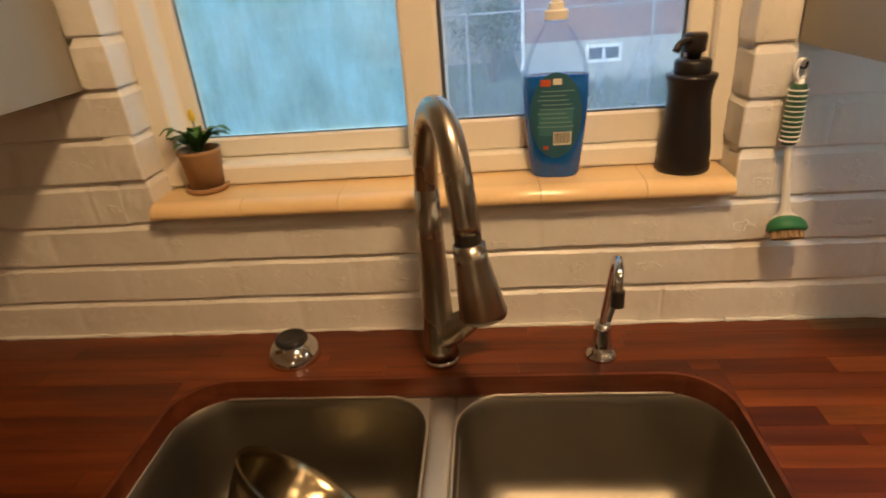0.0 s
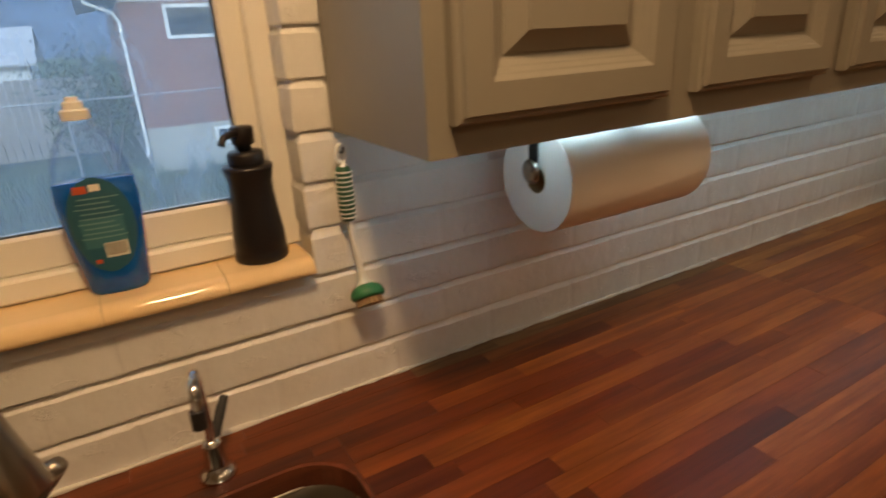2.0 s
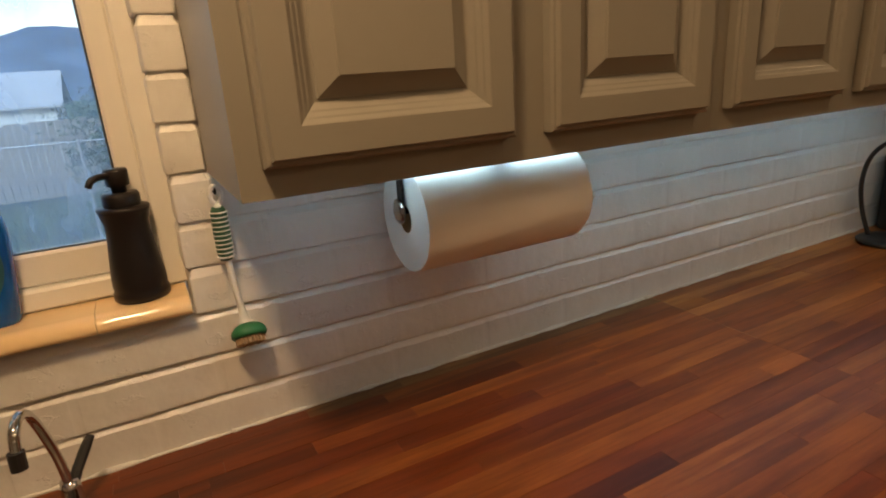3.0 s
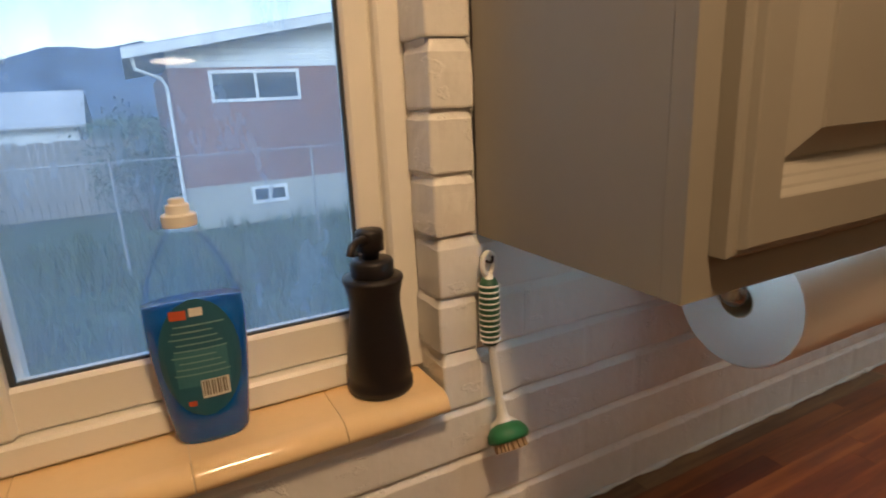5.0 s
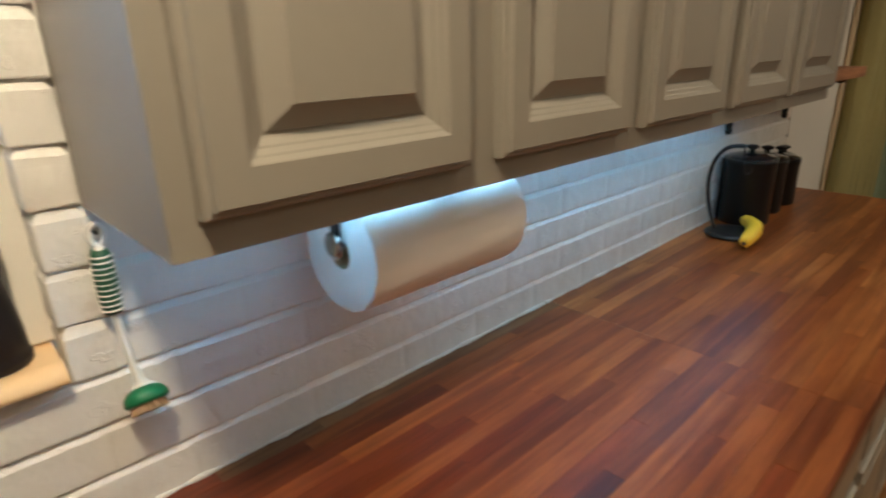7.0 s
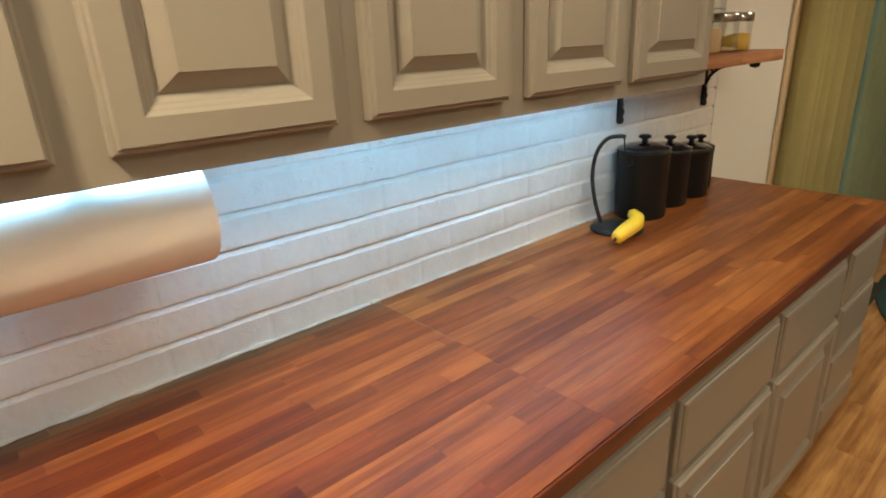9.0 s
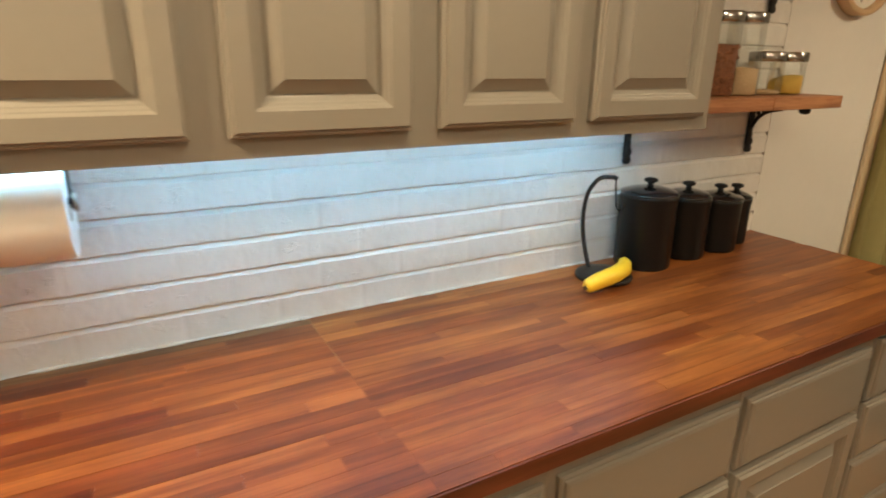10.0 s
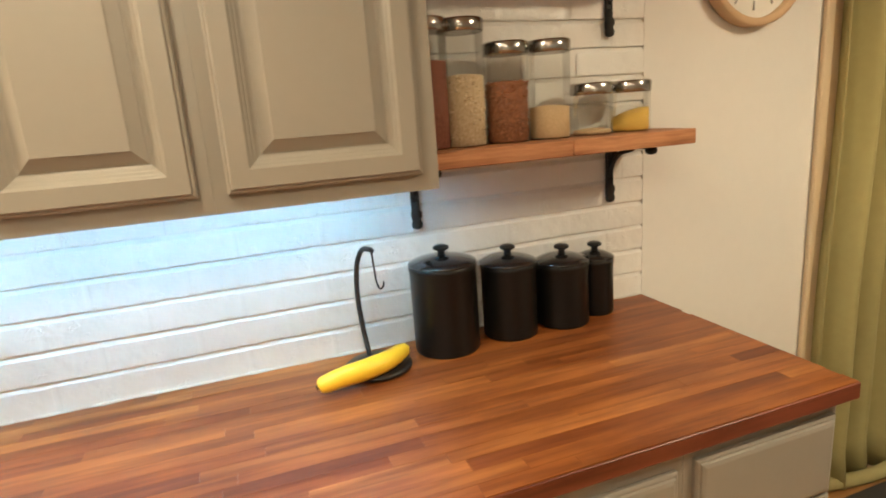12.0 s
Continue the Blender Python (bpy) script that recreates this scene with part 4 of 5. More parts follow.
part("tip", tube([(-0.130, -0.0300, 0.0045), (-0.138, -0.0305, 0.002)], [0.0075, 0.005], 8), BROWN, banana, "dark tip")

# ---------------------------------------------------------------- wall clock
clock = thing("wall_clock", 3.572, WALL - 0.0045, 1.905, "round wall clock with a pale wooden rim and white face", "clock")


def facing_south(bm):
    bmesh.ops.rotate(bm, verts=bm.verts, cent=(0, 0, 0), matrix=Matrix.Rotation(radians(90), 3, "X"))
    return bm


part("rim", facing_south(lathe([(0.190, 0.0), (0.194, 0.004), (0.195, 0.042), (0.192, 0.046), (0.176, 0.046), (0.172, 0.042), (0.172, 0.026), (0.172, 0.0)], 64, cap0=False, cap1=False)), CLOCKWOOD, clock, "pale wooden rim", True)
part("face", facing_south(lathe([(0.1715, 0.022), (0.06, 0.0225), (0.005, 0.0226)], 48)), CLOCKFACE, clock, "white face")
for k in range(12):
    bm = boxes((-0.0025, 0.0025, -0.0265, -0.0235, 0.122, 0.148))
    bmesh.ops.rotate(bm, verts=bm.verts, cent=(0, 0, 0), matrix=Matrix.Rotation(radians(30 * k), 3, "Y"))
    part("hour_mark", bm, TICK, clock)
for ln, wd, a in ((0.080, 0.006, 50), (0.120, 0.005, 300)):
    bm = boxes((-wd / 2, wd / 2, -0.0295, -0.0275, -0.02, ln))
    bmesh.ops.rotate(bm, verts=bm.verts, cent=(0, 0, 0), matrix=Matrix.Rotation(radians(a), 3, "Y"))
    part("clock_hand", bm, TICK, clock)

# ---------------------------------------------------------------- lamps
def ceiling_light(x, y):
    t = thing("ceiling_light", x, y, 2.44, "round flush ceiling light with a glowing warm glass", "ceiling light", "ceiling lights")
    part("base", lathe([(0.15, -0.0005), (0.155, -0.010), (0.150, -0.03)], 40), NICKEL, t, "", True)
    part("glass", lathe([(0.148, -0.030), (0.146, -0.045), (0.125, -0.066), (0.05, -0.074), (0.01, -0.075)], 40, cap0=False), LAMPGLASS, t, "glowing glass bowl", True)
    return t


# An unseen fixture for each inferred lamp.
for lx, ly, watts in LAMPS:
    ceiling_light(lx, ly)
pend = thing("pendant_lamp", 0.51, -4.6, 2.44, "hanging lamp with a shallow glowing glass bowl", "pendant lamp")
part("canopy", lathe([(0.06, -0.0005), (0.055, -0.02), (0.01, -0.03)], 24), NICKEL, pend, "", True)
part("cord", tube([(0, 0, -0.03), (0, 0, -0.42)], 0.004, 8), BLACKP, pend)
part("bowl", lathe([(0.04, -0.420), (0.13, -0.435), (0.20, -0.450), (0.205, -0.458), (0.19, -0.466), (0.12, -0.480), (0.03, -0.486)], 40), PENDANT, pend, "glowing glass bowl", True)

# ---------------------------------------------------------------- dining room
door = thing("door_1", 5.065, 0.98, 0.0, "white framed sliding glass patio door behind curtains", "patio door", kind="structure")
part("door_frame", boxes((-1.084, -1.02, -0.045, 0.08, 0, 2.079), (1.02, 1.084, -0.045, 0.08, 0, 2.079), (-1.02, 1.02, -0.0445, 0.08, 2.02, 2.079), (-1.02, 1.02, -0.0445, 0.08, 0, 0.06), (-0.05, 0.05, -0.040, 0.07, 0.06, 2.02), bevel=0.004), VINYL, door)
for x0, x1 in ((-1.02, -0.05), (0.05, 1.02)):
    ob = part("pane", boxes((x0, x1, 0.01, 0.014, 0.06, 2.02)), DOORPANE, door, "tinted glass with outdoor haze in its film")
    ob.visible_shadow = False


def curtain(x0, x1, mat, label, seed):
    """A hanging cloth with uneven pleats, gathered at the rod and pooled on the floor."""
    t = thing("curtain", (x0 + x1) / 2, 0.828, 0.0, label, "curtain", "patio door curtains")
    r = random.Random(seed)
    n, rows_c = 120, 14
    ph = [r.uniform(0, 6.28) for _ in range(4)]
    bm = bmesh.new()
    grid = []
    for j in range(rows_c + 1):
        z = 0.012 + 2.13 * j / rows_c
        spread = 1.0 + 0.05 * (1 - j / rows_c)
        line = []
        for i in range(n + 1):
            u = i / n
            a = 0.034 + 0.008 * (1 - j / rows_c)
            y = a * math.sin(2 * math.pi * u * (x1 - x0) / 0.145 + ph[0] + 0.8 * math.sin(5 * u + ph[1])) + 0.012 * math.sin(31 * u + ph[2] + 0.6 * j / rows_c)
            if j == 0:
                y -= 0.02
            line.append(bm.verts.new(((u - 0.5) * (x1 - x0) * spread + 0.006 * math.sin(j * 0.8 + ph[3]), y, z)))
        grid.append(line)
    for a, b in zip(grid, grid[1:]):
        for i in range(n):
            bm.faces.new((a[i], a[i + 1], b[i + 1], b[i]))
    ob = part("cloth", bm, mat, t, "", True)
    m = ob.modifiers.new("thick", "SOLIDIFY")
    m.thickness = 0.004
    part("hem", tube(smooth_line([(-0.5 * (x1 - x0), -0.03, 0.028), (-0.2 * (x1 - x0), -0.07, 0.03), (0.1 * (x1 - x0), -0.04, 0.026), (0.5 * (x1 - x0), -0.05, 0.028)], 6), 0.026, 10), mat, t, "gathered hem on the floor", True)
    return t


curtain(3.935, 4.88, CURTAIN, "olive-green pleated curtain hanging to the floor", 2)
curtain(5.06, 6.38, CURTAINGREY, "sage-green pleated curtain beside the far wall, toned as backlit", 5)
rod = thing("curtain_rod", 5.1, 0.828, 2.155, "thin dark curtain rod over the patio door", "curtain rod")
part("bar", tube([(-1.25, 0, 0), (1.34, 0, 0)], 0.011, 12), IRON, rod)
for x in (-1.17, 1.25):
    part("mount", boxes((x - 0.008, x + 0.008, 0.0, 0.0425, -0.008, 0.008)), IRON, rod)

rug = thing("rug", 4.95, -0.52, 0.0, "oval teal woven rug on the wooden floor", "rug")
part("woven_top", lathe([(1.0, 0.0005), (1.006, 0.006), (1.0, 0.011), (0.96, 0.012)], 64, 0, 0, 1.22, 1.0), RUG, rug, "", True)

mat_dark = thing("door_mat", 4.30, 0.60, 0.0, "dark grey rubber door mat by the patio door", "door mat")
part("pad", boxes((-0.50, 0.50, -0.17, 0.13, 0.0005, 0.012), bevel=0.004), RUBBER, mat_dark)

# ---------------------------------------------------------------- outside
G0 = -0.75


def grass_ground():
    m, t, b = node_mat("lawn")
    v = worldco(t)
    c = ramp(t, noise_tex(t, v, 0.45, 5), [(0.3, (0.025, 0.075, 0.025)), (0.5, (0.05, 0.11, 0.035)), (0.72, (0.12, 0.14, 0.06))])
    c = mix(t, 0.4, c, ramp(t, noise_tex(t, v, 9, 5), [(0.3, (0.03, 0.06, 0.02)), (0.7, (0.12, 0.13, 0.06))]))
    t.links.new(c, b.inputs["Base Color"])
    b.inputs["Roughness"].default_value = 0.95
    bump(t, b, noise_tex(t, v, 25, 4), 0.8, 0.05)
    return m


LAWN = grass_ground()
BRICKRED = simple("red_brick_far", (0.25, 0.125, 0.10), 0.9, 0, 0.18, 6, 0.3, 0.01)
CONC = simple("pale_foundation", (0.34, 0.34, 0.31), 0.9, 0, 0.1, 3, 0.3, 0.01)
SIDING = simple("white_siding", (0.66, 0.68, 0.68), 0.7, 0, 0.05, 3, 0.1)
ROOFM = simple("pale_roof", (0.45, 0.46, 0.47), 0.9, 0, 0.1, 3, 0.3)
DARKWIN = simple("dark_room_glass", (0.035, 0.045, 0.055), 0.08, 0, 0.3, 2, 0.0)
FENCEW = simple("weathered_fence", (0.24, 0.22, 0.20), 0.9, 0, 0.2, 4, 0.4, 0.01)
GALV = simple("galvanised_pipe", (0.32, 0.34, 0.35), 0.4, 0.6, 0.1, 10, 0.0)
WEED = simple("dry_weeds", (0.085, 0.125, 0.055), 0.9, 0, 0.35, 20, 0.2)
BUSH = simple("bush_leaves", (0.035, 0.07, 0.03), 0.8, 0, 0.35, 12, 0.2)
# Distant air haze is mixed into the ridge's blue base colour.
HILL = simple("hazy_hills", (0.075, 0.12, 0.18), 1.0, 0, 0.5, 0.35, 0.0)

bm = bmesh.new()
bmesh.ops.create_grid(bm, x_segments=60, y_segments=60, size=1.0)
for v in bm.verts:
    x, y = v.co.x, v.co.y
    v.co = Vector((900 * x * abs(x), 1.2 + 900 * (y + 1) * (y + 1) * 0.25, 0))
    v.co.z = G0 + 0.10 * noise.noise(Vector((v.co.x * 0.3, v.co.y * 0.3, 0)))
ground = structure("ground", bm, LAWN, "rough green lawn with dry patches behind the house", "lawn", True)

# neighbour's house
HY = 12.0
house = thing("neighbour_house", 5.2 - 0.16, HY, G0 + 0.13, "red brick house with a low white-trimmed gable roof", "house")


def hp(name, bm, mat, label="", par=None):
    bmesh.ops.translate(bm, verts=bm.verts, vec=(-5.2, -HY, -G0))
    return part(name, bm, mat, par or house, label)


HX0, HX1 = 0.92, 9.6
hp("foundation", boxes((HX0, HX1, HY, HY + 7, G0 - 0.1, -0.03)), CONC, "pale concrete foundation")
hp("wall", boxes((HX0, HX1, HY + 0.03, HY + 7, -0.03, 2.13)), BRICKRED, "red brick wall")
bm = bmesh.new()
for k in range(34):
    z = -0.03 + 0.0635 * k
    box(bm, HX0, HX1, HY + 0.018, HY + 0.031, z + 0.008, z + 0.060)
hp("brick_course", bm, BRICKRED)
slope = 0.172
apex_x = 5.2


def roof_z(x):
    return 2.27 + slope * (x - 0.3) if x < apex_x else 2.27 + slope * (2 * apex_x - x - 0.3)


bm = bmesh.new()
for k in range(9):
    z0, z1 = 2.13 + 0.115 * k, 2.13 + 0.115 * (k + 1) - 0.006
    xa = max(HX0, 0.3 + (z0 - 2.27) / slope)
    if 2 * apex_x - xa - xa > 0.1:
        box(bm, xa, 2 * apex_x - xa, HY - 0.01, HY + 0.02, z0, z1)
hp("gable_siding", bm, SIDING, "white lap siding in the gable")
bm = bmesh.new()
prof = [(0.25, roof_z(0.25)), (apex_x, roof_z(apex_x)), (2 * apex_x - 0.25, roof_z(0.25))]
lp = [(x, z + 0.16) for x, z in prof] + [(x, z) for x, z in prof[::-1]]
loft(bm, [[(x, y, z) for x, z in lp] for y in (HY - 0.45, HY - 0.41)])
hp("fascia", bm, SIDING, "white fascia board")
bm = bmesh.new()
lp = [(x, z + 0.19) for x, z in prof] + [(x, z + 0.03) for x, z in prof[::-1]]
loft(bm, [[(x, y, z) for x, z in lp] for y in (HY - 0.40, HY + 7.4)])
hp("roof", bm, ROOFM)
for x0, x1, z0, z1 in ((1.60, 3.27, 1.50, 2.08), (2.10, 2.80, -0.46, -0.12), (5.3, 7.0, 1.50, 2.08)):
    w = hp("window", boxes((x0, x0 + 0.06, HY - 0.03, HY + 0.06, z0, z1), (x1 - 0.06, x1, HY - 0.03, HY + 0.06, z0, z1), (x0 + 0.06, x1 - 0.06, HY - 0.029, HY + 0.06, z0, z0 + 0.06),
                        (x0 + 0.06, x1 - 0.06, HY - 0.029, HY + 0.06, z1 - 0.06, z1), ((x0 + x1) / 2 - 0.025, (x0 + x1) / 2 + 0.025, HY - 0.028, HY + 0.06, z0 + 0.06, z1 - 0.06)), SIDING, "white window frame")
    for a, b in ((x0 + 0.061, (x0 + x1) / 2 - 0.026), ((x0 + x1) / 2 + 0.026, x1 - 0.061)):
        ob = hp("pane", boxes((a, b, HY - 0.012, HY + 0.05, z0 + 0.061, z1 - 0.061)), DARKWIN, "dark glass", w)
hp("downpipe", tube([(0.40, HY - 0.35, 2.28), (0.42, HY - 0.30, 2.10), (0.80, HY - 0.10, 1.95), (0.88, HY - 0.06, 1.80), (0.88, HY - 0.06, -0.35), (0.84, HY - 0.2, -0.5)], 0.032, 10), SIDING, "white downpipe")

shed = thing("garden_shed", -2.1, 18.0, G0 + 0.2, "low white shed with a pale pitched roof", "shed")
part("wall", boxes((-1.9, 0.95, -0.5, 2.5, 0, 1.98)), SIDING, shed)
bm = bmesh.new()
loft(bm, [[(x, -0.75, 1.85), (x, 1.0, 2.72), (x, 2.75, 1.85), (x, 2.75, 1.80), (x, 1.0, 2.66), (x, -0.75, 1.80)] for x in (-2.2, 1.15)])
part("roof", bm, ROOFM, shed)

fence = thing("board_fence", -3.2, 15.0, G0 + 0.12, "weathered grey wooden board fence", "fence")
bm = bmesh.new()
for k in range(46):
    h = 1.62 + rnd.uniform(-0.03, 0.03)
    x = -3.6 + 0.152 * k
    box(bm, x, x + 0.140, rnd.uniform(-0.008, 0.008), 0.022, 0, h)
part("boards", bm, FENCEW, fence)
part("rail", boxes((-3.6, 3.4, 0.023, 0.06, 1.2, 1.29), (-3.6, 3.4, 0.023, 0.06, 0.35, 0.44)), FENCEW, fence)

link = thing("wire_fence", 1.0, 9.0, G0, "chain-link fence with a thin galvanised top rail", "fence")
part("top_rail", tube([(-6.0, 0, 1.66), (7.0, 0, 1.66)], 0.011, 8), GALV, link)
for x in (-4.0, -1.27, 1.40, 4.1):
    part("post", tube([(x, 0, -0.1), (x, 0, 1.69)], 0.020, 8), GALV, link)
bm = bmesh.new()
for k in range(120):
    x = -6 + 0.11 * k
    for s in (-1, 1):
        tube([(x - s * 0.42, 0, 0.05), (x + s * 0.42, 0, 1.655)], 0.0018, 3, bm)
part("mesh_wire", bm, GALV, link)
link.children[-1]["kind"] = "stuff"

# tall weeds and bushes
wr = random.Random(12)


def tufts(name, count, xr, yr, hmax, mat, label, category):
    vs, fs = [], []
    for _ in range(count):
        x, y = wr.uniform(*xr), wr.uniform(*yr)
        h = hmax * wr.uniform(0.35, 1.0) * (0.5 + 0.9 * max(0.0, noise.noise(Vector((x * 0.8, y * 0.8, 3))) + 0.3))
        for _ in range(6):
            a, l = wr.uniform(0, 6.283), wr.uniform(0.15, 0.5) * h
            b = 0.012 + 0.01 * wr.random()
            i = len(vs)
            px, py = -math.sin(a) * b, math.cos(a) * b
            vs += [(x - px, y - py, G0 - 0.05), (x + px, y + py, G0 - 0.05), (x + math.cos(a) * l, y + math.sin(a) * l, G0 + h)]
            fs.append((i, i + 1, i + 2))
    me = bpy.data.meshes.new(name)
    me.from_pydata(vs, [], fs)
    me.materials.append(mat)
    return tagged(new(name, me), label, category, "", "stuff")


tufts("tall_grass", 5000, (-9, 8), (4.5, 11.5), 0.55, WEED, "tall dry grass and weeds along the wire fence", "grass")
tufts("lawn_grass", 5000, (-7, 6), (2.2, 7), 0.14, LAWN, "short green grass behind the house", "grass")


def bush(x, y, w, h, seed):
    """A shrub: a few stems and a loose crown of small leaves."""
    t = thing("bush", x, y, G0, "loose dark green shrub with thin stems in the yard", "bush", "shrubs in the yard")
    r = random.Random(seed)
    bm = bmesh.new()
    heads = []
    for _ in range(7):
        a, l = r.uniform(0, 6.283), r.uniform(0.2, 0.5) * w
        top = (math.cos(a) * l, math.sin(a) * l, h * r.uniform(0.55, 0.95))
        heads.append(top)
        tube([(0.05 * math.cos(a), 0.05 * math.sin(a), -0.05), (top[0] * 0.5, top[1] * 0.5, top[2] * 0.55), top], [0.03, 0.02, 0.008], 6, bm)
    part("stems", bm, BROWN, t)
    vs, fs = [], []
    for k in range(1500):
        c = heads[k % 7]
        p = Vector((c[0] + r.gauss(0, 0.2) * w, c[1] + r.gauss(0, 0.2) * w, max(0.05, c[2] + r.gauss(-0.1, 0.16) * h)))
        d = Vector((r.gauss(0, 1), r.gauss(0, 1), r.gauss(0, 1))).normalized() * 0.06
        e = d.orthogonal().normalized() * 0.025
        i = len(vs)
        vs += [p - d, p + e, p + d, p - e]
        fs.append((i, i + 1, i + 2, i + 3))
    me = bpy.data.meshes.new("crown")
    me.from_pydata(vs, [], fs)
    me.materials.append(BUSH)
    ob = new("crown", me)
    ob.parent = t
    return t


for x, y, w, h, s in ((-3.2, 10.5, 1.4, 1.4, 1), (-5.6, 9.5, 1.6, 1.2, 2), (0.1, 13.0, 1.2, 1.9, 3), (-0.6, 16.5, 1.8, 2.4, 4), (-7.5, 12, 2.2, 2.2, 6), (-4.4, 13.6, 1.8, 1.7, 7)):
    bush(x, y, w, h, s)

# far ridge
bm = bmesh.new()
prev = None
for k in range(161):
    x = -900 + 1800 * k / 160
    h = 26 + 9 * noise.noise(Vector((x * 0.012, 1.7, 0))) + 5 * noise.noise(Vector((x * 0.045, 5.1, 0))) + 1.5 * noise.noise(Vector((x * 0.16, 2.1, 0))) - 0.010 * abs(x + 20)
    cur = [bm.verts.new((x, 300, -3)), bm.verts.new((x, 330, h * 0.6)), bm.verts.new((x, 370, h * 1.2)), bm.verts.new((x, 480, -3))]
    if prev:
        for i in range(3):
            bm.faces.new((prev[i], cur[i], cur[i + 1], prev[i + 1]))
    prev = cur
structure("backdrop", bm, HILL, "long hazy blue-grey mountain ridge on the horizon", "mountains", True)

# ---------------------------------------------------------------- pieces of the setting
# staves of the worktop
sr = random.Random(21)
me = bpy.data.meshes.new("stave")
bm = bmesh.new()
box(bm, 0, 1, 0, 1, 0, 1)
bm.to_mesh(me)
bm.free()
me.materials.append(STAVE)
ROWH = (0.892 - CF) / 19


me2 = me.copy()
me2.materials.clear()
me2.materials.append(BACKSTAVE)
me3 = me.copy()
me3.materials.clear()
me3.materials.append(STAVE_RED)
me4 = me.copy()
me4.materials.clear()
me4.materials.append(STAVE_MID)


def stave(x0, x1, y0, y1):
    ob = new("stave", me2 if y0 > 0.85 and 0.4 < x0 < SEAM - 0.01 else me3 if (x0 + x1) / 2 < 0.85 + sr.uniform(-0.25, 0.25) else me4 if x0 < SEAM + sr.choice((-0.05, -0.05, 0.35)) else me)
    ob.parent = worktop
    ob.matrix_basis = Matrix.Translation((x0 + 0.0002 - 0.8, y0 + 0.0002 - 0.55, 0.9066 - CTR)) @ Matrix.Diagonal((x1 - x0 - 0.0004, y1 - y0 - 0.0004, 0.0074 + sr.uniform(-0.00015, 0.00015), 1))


for k in range(19):
    y0 = CF + k * ROWH
    y1 = y0 + ROWH
    cuts, x = [], C0 - sr.uniform(0, 0.3)
    while x < C1:
        cuts.append(max(C0, x))
        x += sr.choice((sr.uniform(0.16, 0.34), sr.uniform(0.35, 0.85), sr.uniform(0.35, 0.85)))
    cuts = sorted([c for c in cuts if abs(c - SEAM) > 0.02] + [SEAM, C1])
    for a, b in zip(cuts, cuts[1:]):
        if b - a < 0.01:
            continue
        bits = [(a, b, y0, y1)]
        if y1 > SY0 and y0 < SY1 and b > SX0 and a < SX1:
            bits = []
            if a < SX0:
                bits.append((a, SX0, y0, y1))
            if b > SX1:
                bits.append((SX1, b, y0, y1))
            ax, bx = max(a, SX0), min(b, SX1)
            if y0 < SY0:
                bits.append((ax, bx, y0, SY0))
            if y1 > SY1:
                bits.append((ax, bx, SY1, y1))
        for p in bits:
            stave(*p)

# bricks: a few lumpy blocks that the courses share
PITCH_X, PITCH_Z, BZ = 0.2125, 0.0755, 0.914


def brick_mesh(seed, length):
    """A painted brick with its share of the joints: a weathered mortar slope above the face, a sharp lower edge, shallow valleys at the ends."""
    r = random.Random(seed)
    us = [0.0, 0.0045, 0.0075, 0.011] + [0.011 + (length - 0.022) * k / 11 for k in range(1, 11)] + [length - 0.011, length - 0.0075, length - 0.0045, length]
    rows_z = ((0.0000, 0.0102), (0.0006, 0.0014), (0.0030, 0.0), (0.016, 0.0), (0.034, 0.0), (0.052, 0.0), (0.0630, 0.0), (0.0648, 0.0010), (0.0710, 0.0078), (0.0756, 0.0102))
    deep = [r.uniform(0.0002, 0.0016), r.uniform(0.0002, 0.0016)]
    n = len(us) - 1
    bm = bmesh.new()
    g = []
    for j, (z, y) in enumerate(rows_z):
        line = []
        for i, u in enumerate(us):
            near = min(i, n - i)
            end = deep[0 if i < n / 2 else 1] * (1.0, 1.0, 0.35, 0.0)[min(near, 3)]
            lump = 0.0009 * noise.noise(Vector((u * 30, z * 40, seed * 7.3))) + 0.0005 * noise.noise(Vector((u * 110, z * 110, seed * 3.1)))
            wave = 0.0018 * noise.noise(Vector((u * 42, 3.3, seed * 5.7))) + 0.0013 * noise.noise(Vector((u * 150, 8.1, seed * 2.9)))
            if j in (6, 7, 8):
                z2 = z + wave
            elif j in (1, 2):
                z2 = z + 0.5 * abs(wave)
            else:
                z2 = z
            line.append(bm.verts.new((u, max(y, end) + (lump if 0 < j < 9 else 0.0), z2)))
        g.append(line)
    for a, b in zip(g, g[1:]):
        for i in range(n):
            bm.faces.new((a[i], a[i + 1], b[i + 1], b[i]))
    for j in (1, 2, 6):
        for a, b in zip(g[j], g[j][1:]):
            bm.edges.get((a, b)).smooth = False
    for i in (2, n - 2):
        for a, b in zip(g[1:7], g[2:8]):
            bm.edges.get((a[i], b[i])).smooth = False
    m = bpy.data.meshes.new("brick")
    bmesh.ops.recalc_face_normals(bm, faces=bm.faces)
    bm.to_mesh(m)
    bm.free()
    for p in m.polygons:
        p.use_smooth = True
    m.materials.append(BRICK)
    return m


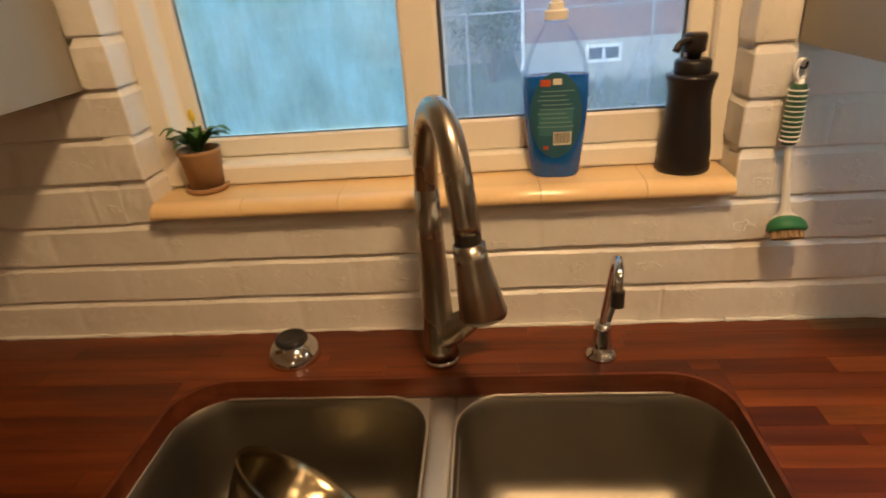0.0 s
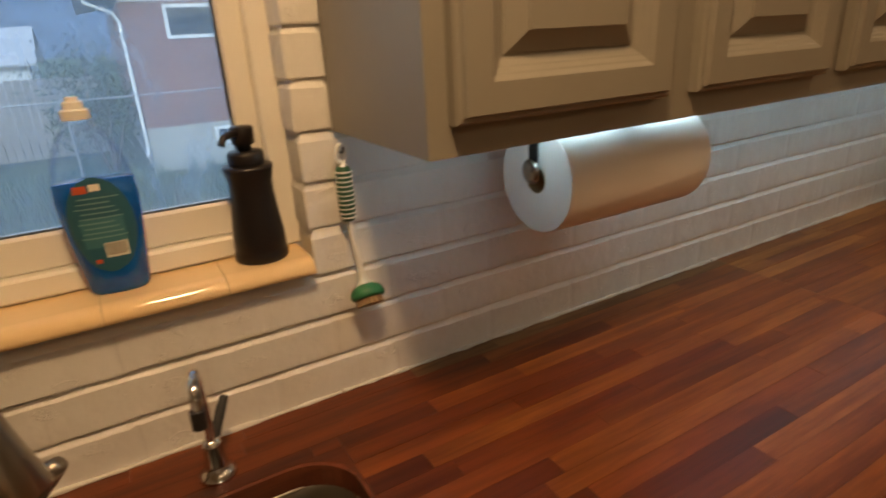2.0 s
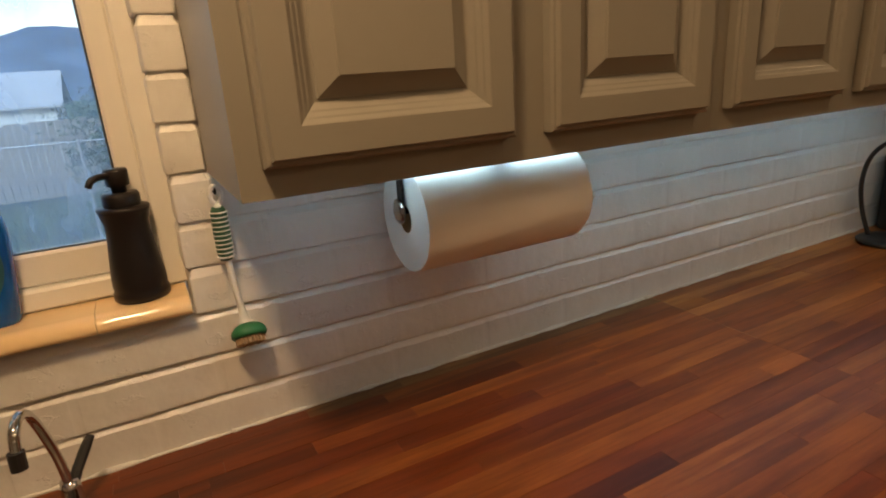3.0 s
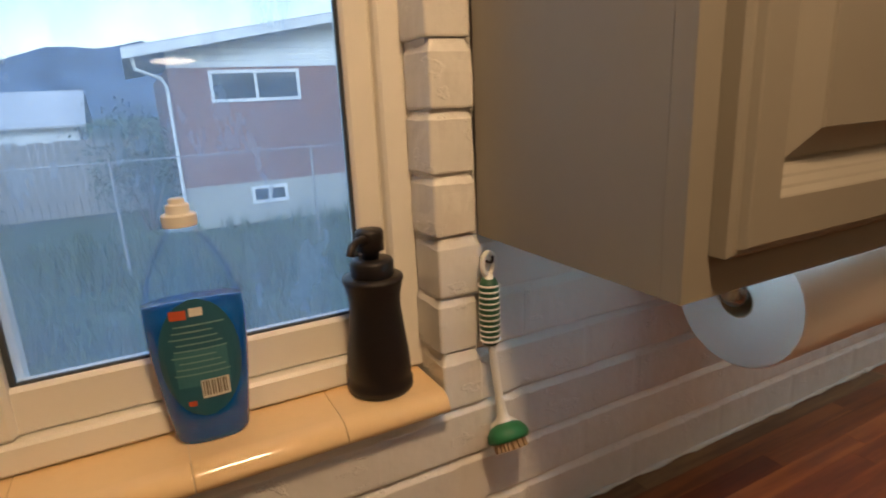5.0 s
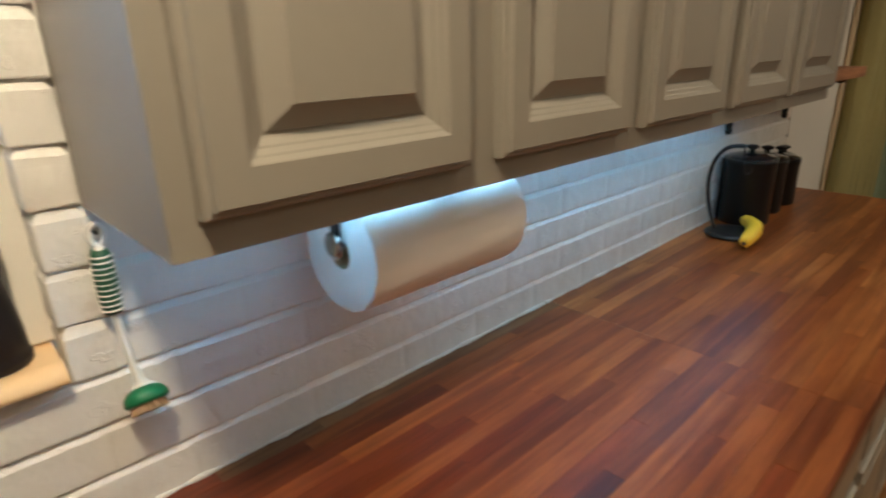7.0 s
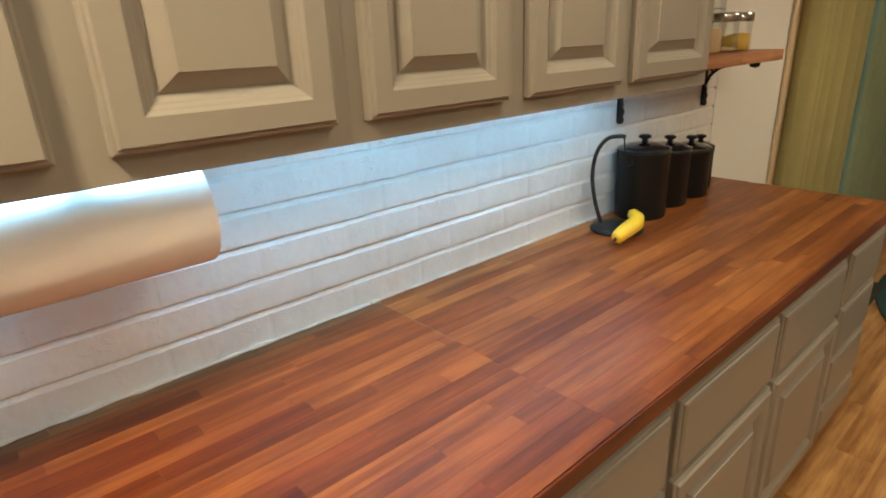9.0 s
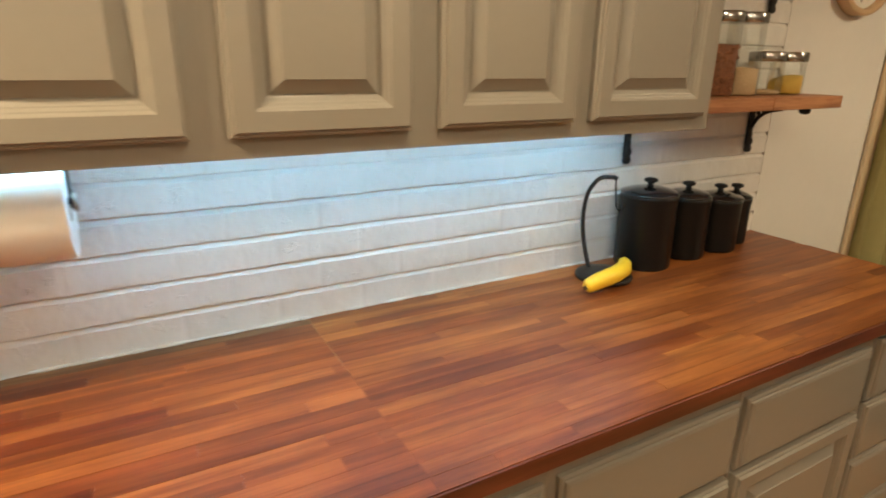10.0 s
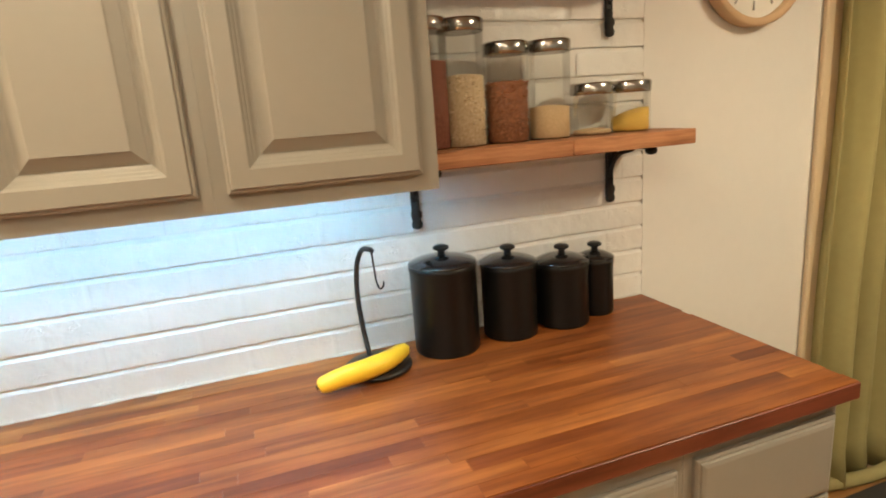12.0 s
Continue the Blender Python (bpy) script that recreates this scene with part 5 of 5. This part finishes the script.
def corner_mesh(seed, length, deep=0.0645, height=0.0753):
    """A whole painted brick end at a corner of the window opening, with a sloping ledge of thick paint on top."""
    bm = bmesh.new()
    loops = []
    for z, inset in ((0.0, 0.0036), (0.0006, 0.0012), (0.0030, 0.0), (0.013, 0.0), (0.026, 0.0), (0.039, 0.0), (0.052, 0.0), (0.0615, 0.0001), (0.0632, 0.0011), (0.0690, 0.0040), (height, 0.0060)):
        lp = []
        for x, y, _ in round_rect(inset, length - inset, inset, deep, z, 0.0035, 3):
            lp.append((x, y, z))
        # more points along the straight sides
        full = []
        for a, b in zip(lp, lp[1:] + lp[:1]):
            n = max(1, int(math.hypot(b[0] - a[0], b[1] - a[1]) / 0.008))
            full += [(a[0] + (b[0] - a[0]) * k / n, a[1] + (b[1] - a[1]) * k / n, z) for k in range(n)]
        loops.append(full[:])
    n = min(len(l) for l in loops)
    loops = [[l[int(k * len(l) / n)] for k in range(n)] for l in loops]
    loft(bm, loops)
    for v in bm.verts:
        n = Vector((noise.noise(v.co * 45 + Vector((seed * 3.3, 0, 0))), noise.noise(v.co * 45 + Vector((0, seed * 2.7, 9))), noise.noise(v.co * 70 + Vector((5, 0, seed * 4.1)))))
        v.co += n * (0.0019 if v.co.z > 0.001 else 0.0008)
    m = bpy.data.meshes.new("brick")
    bmesh.ops.recalc_face_normals(bm, faces=bm.faces)
    bm.to_mesh(m)
    bm.free()
    for p in m.polygons:
        p.use_smooth = False
    m.materials.append(BRICK)
    return m


FULL = [brick_mesh(k, 0.2125) for k in range(12)]
CORNER = [corner_mesh(k, 0.0575) for k in range(6)]
br = random.Random(5)


def brick(x0, x1, z, y=WALL):
    ob = new("brick", FULL[br.randrange(12)])
    ob.parent = wall_north
    s = (x1 - x0) / 0.2125
    ob.matrix_basis = pose(x0, y + br.uniform(-0.0007, 0.0007), z + br.uniform(-0.0006, 0.0006), 0, br.uniform(-0.15, 0.15), br.uniform(-0.12, 0.12)) @ Matrix.Diagonal((s, 1, 1, 1))


def course(k, xa, xb):
    """One course between xa and xb, cut at the ends."""
    z = BZ + PITCH_Z * k
    x = -0.2375 + (PITCH_X / 2 if k % 2 == 0 else 0) - 12 * PITCH_X
    while x < xb:
        ln = PITCH_X + (br.uniform(-0.006, 0.006) if k > 2 else 0)
        if xb - x - ln < 0.05:
            ln = xb - x
        a, b = max(xa, x), min(xb, x + ln)
        if b - a > 0.02:
            brick(a, b, z)
        x += ln


for k in range(3):
    course(k, -1.62, EAST + 0.006)
for k in range(3, 6):
    course(k, -1.0, OPEN_L - 0.0525)
    course(k, OPEN_R + 0.0525, EAST + 0.006)
for k in range(6, 15):
    course(k, 2.43, EAST + 0.006)
# brick ends at the corners of the window opening
for k in range(3, 15):
    z = BZ + PITCH_Z * k + 0.0018
    for x in (OPEN_R, OPEN_L - 0.0575):
        ob = new("brick", CORNER[br.randrange(6)])
        ob.parent = wall_north
        ob.matrix_basis = pose(x + br.uniform(-0.001, 0.003), WALL - 0.001 + br.uniform(-0.003, 0.002), z + br.uniform(-0.0015, 0.0015), 0, 0, br.uniform(-1.5, 1.5))

# ragged paint and sealant along the foot of the brick
for xa in (-1.6, -0.6, 0.4, 1.4, 2.4):
    xb = min(xa + 0.998, EAST - 0.004)
    n = int((xb - xa) / 0.008)
    line = [(xa + (xb - xa) * k / n, WALL - 0.0030 + 0.0012 * noise.noise(Vector((xa + k * 0.31, 2.2, 0))), CTR + 0.0016) for k in range(n + 1)]
    fat = [0.0032 + 0.0036 * max(-0.6, noise.noise(Vector((xa * 3 + k * 0.23, 7.7, 0)))) for k in range(n + 1)]
    part("sealant_bead", tube(line, fat, 7), MORTAR, wall_north, "", True)

# floor planks where the camera sees them
pm = bpy.data.meshes.new("plank")
bm = bmesh.new()
box(bm, 0, 1, 0, 1, 0, 1)
bm.to_mesh(pm)
bm.free()
pm.materials.append(FLOORWOOD)
for k in range(20):
    y = -1.5 + 0.12 * k
    x = 0.4 - sr.uniform(0, 0.8)
    while x < 6.44:
        ln = sr.uniform(0.6, 1.3)
        a, b = max(0.4, x), min(6.44, x + ln)
        ob = new("plank", pm)
        ob.parent = floor
        ob.matrix_basis = Matrix.Translation((a + 0.0006, y + 0.0006, -0.0039)) @ Matrix.Diagonal((b - a - 0.0012, 0.1188, 0.0039, 1))
        x += ln
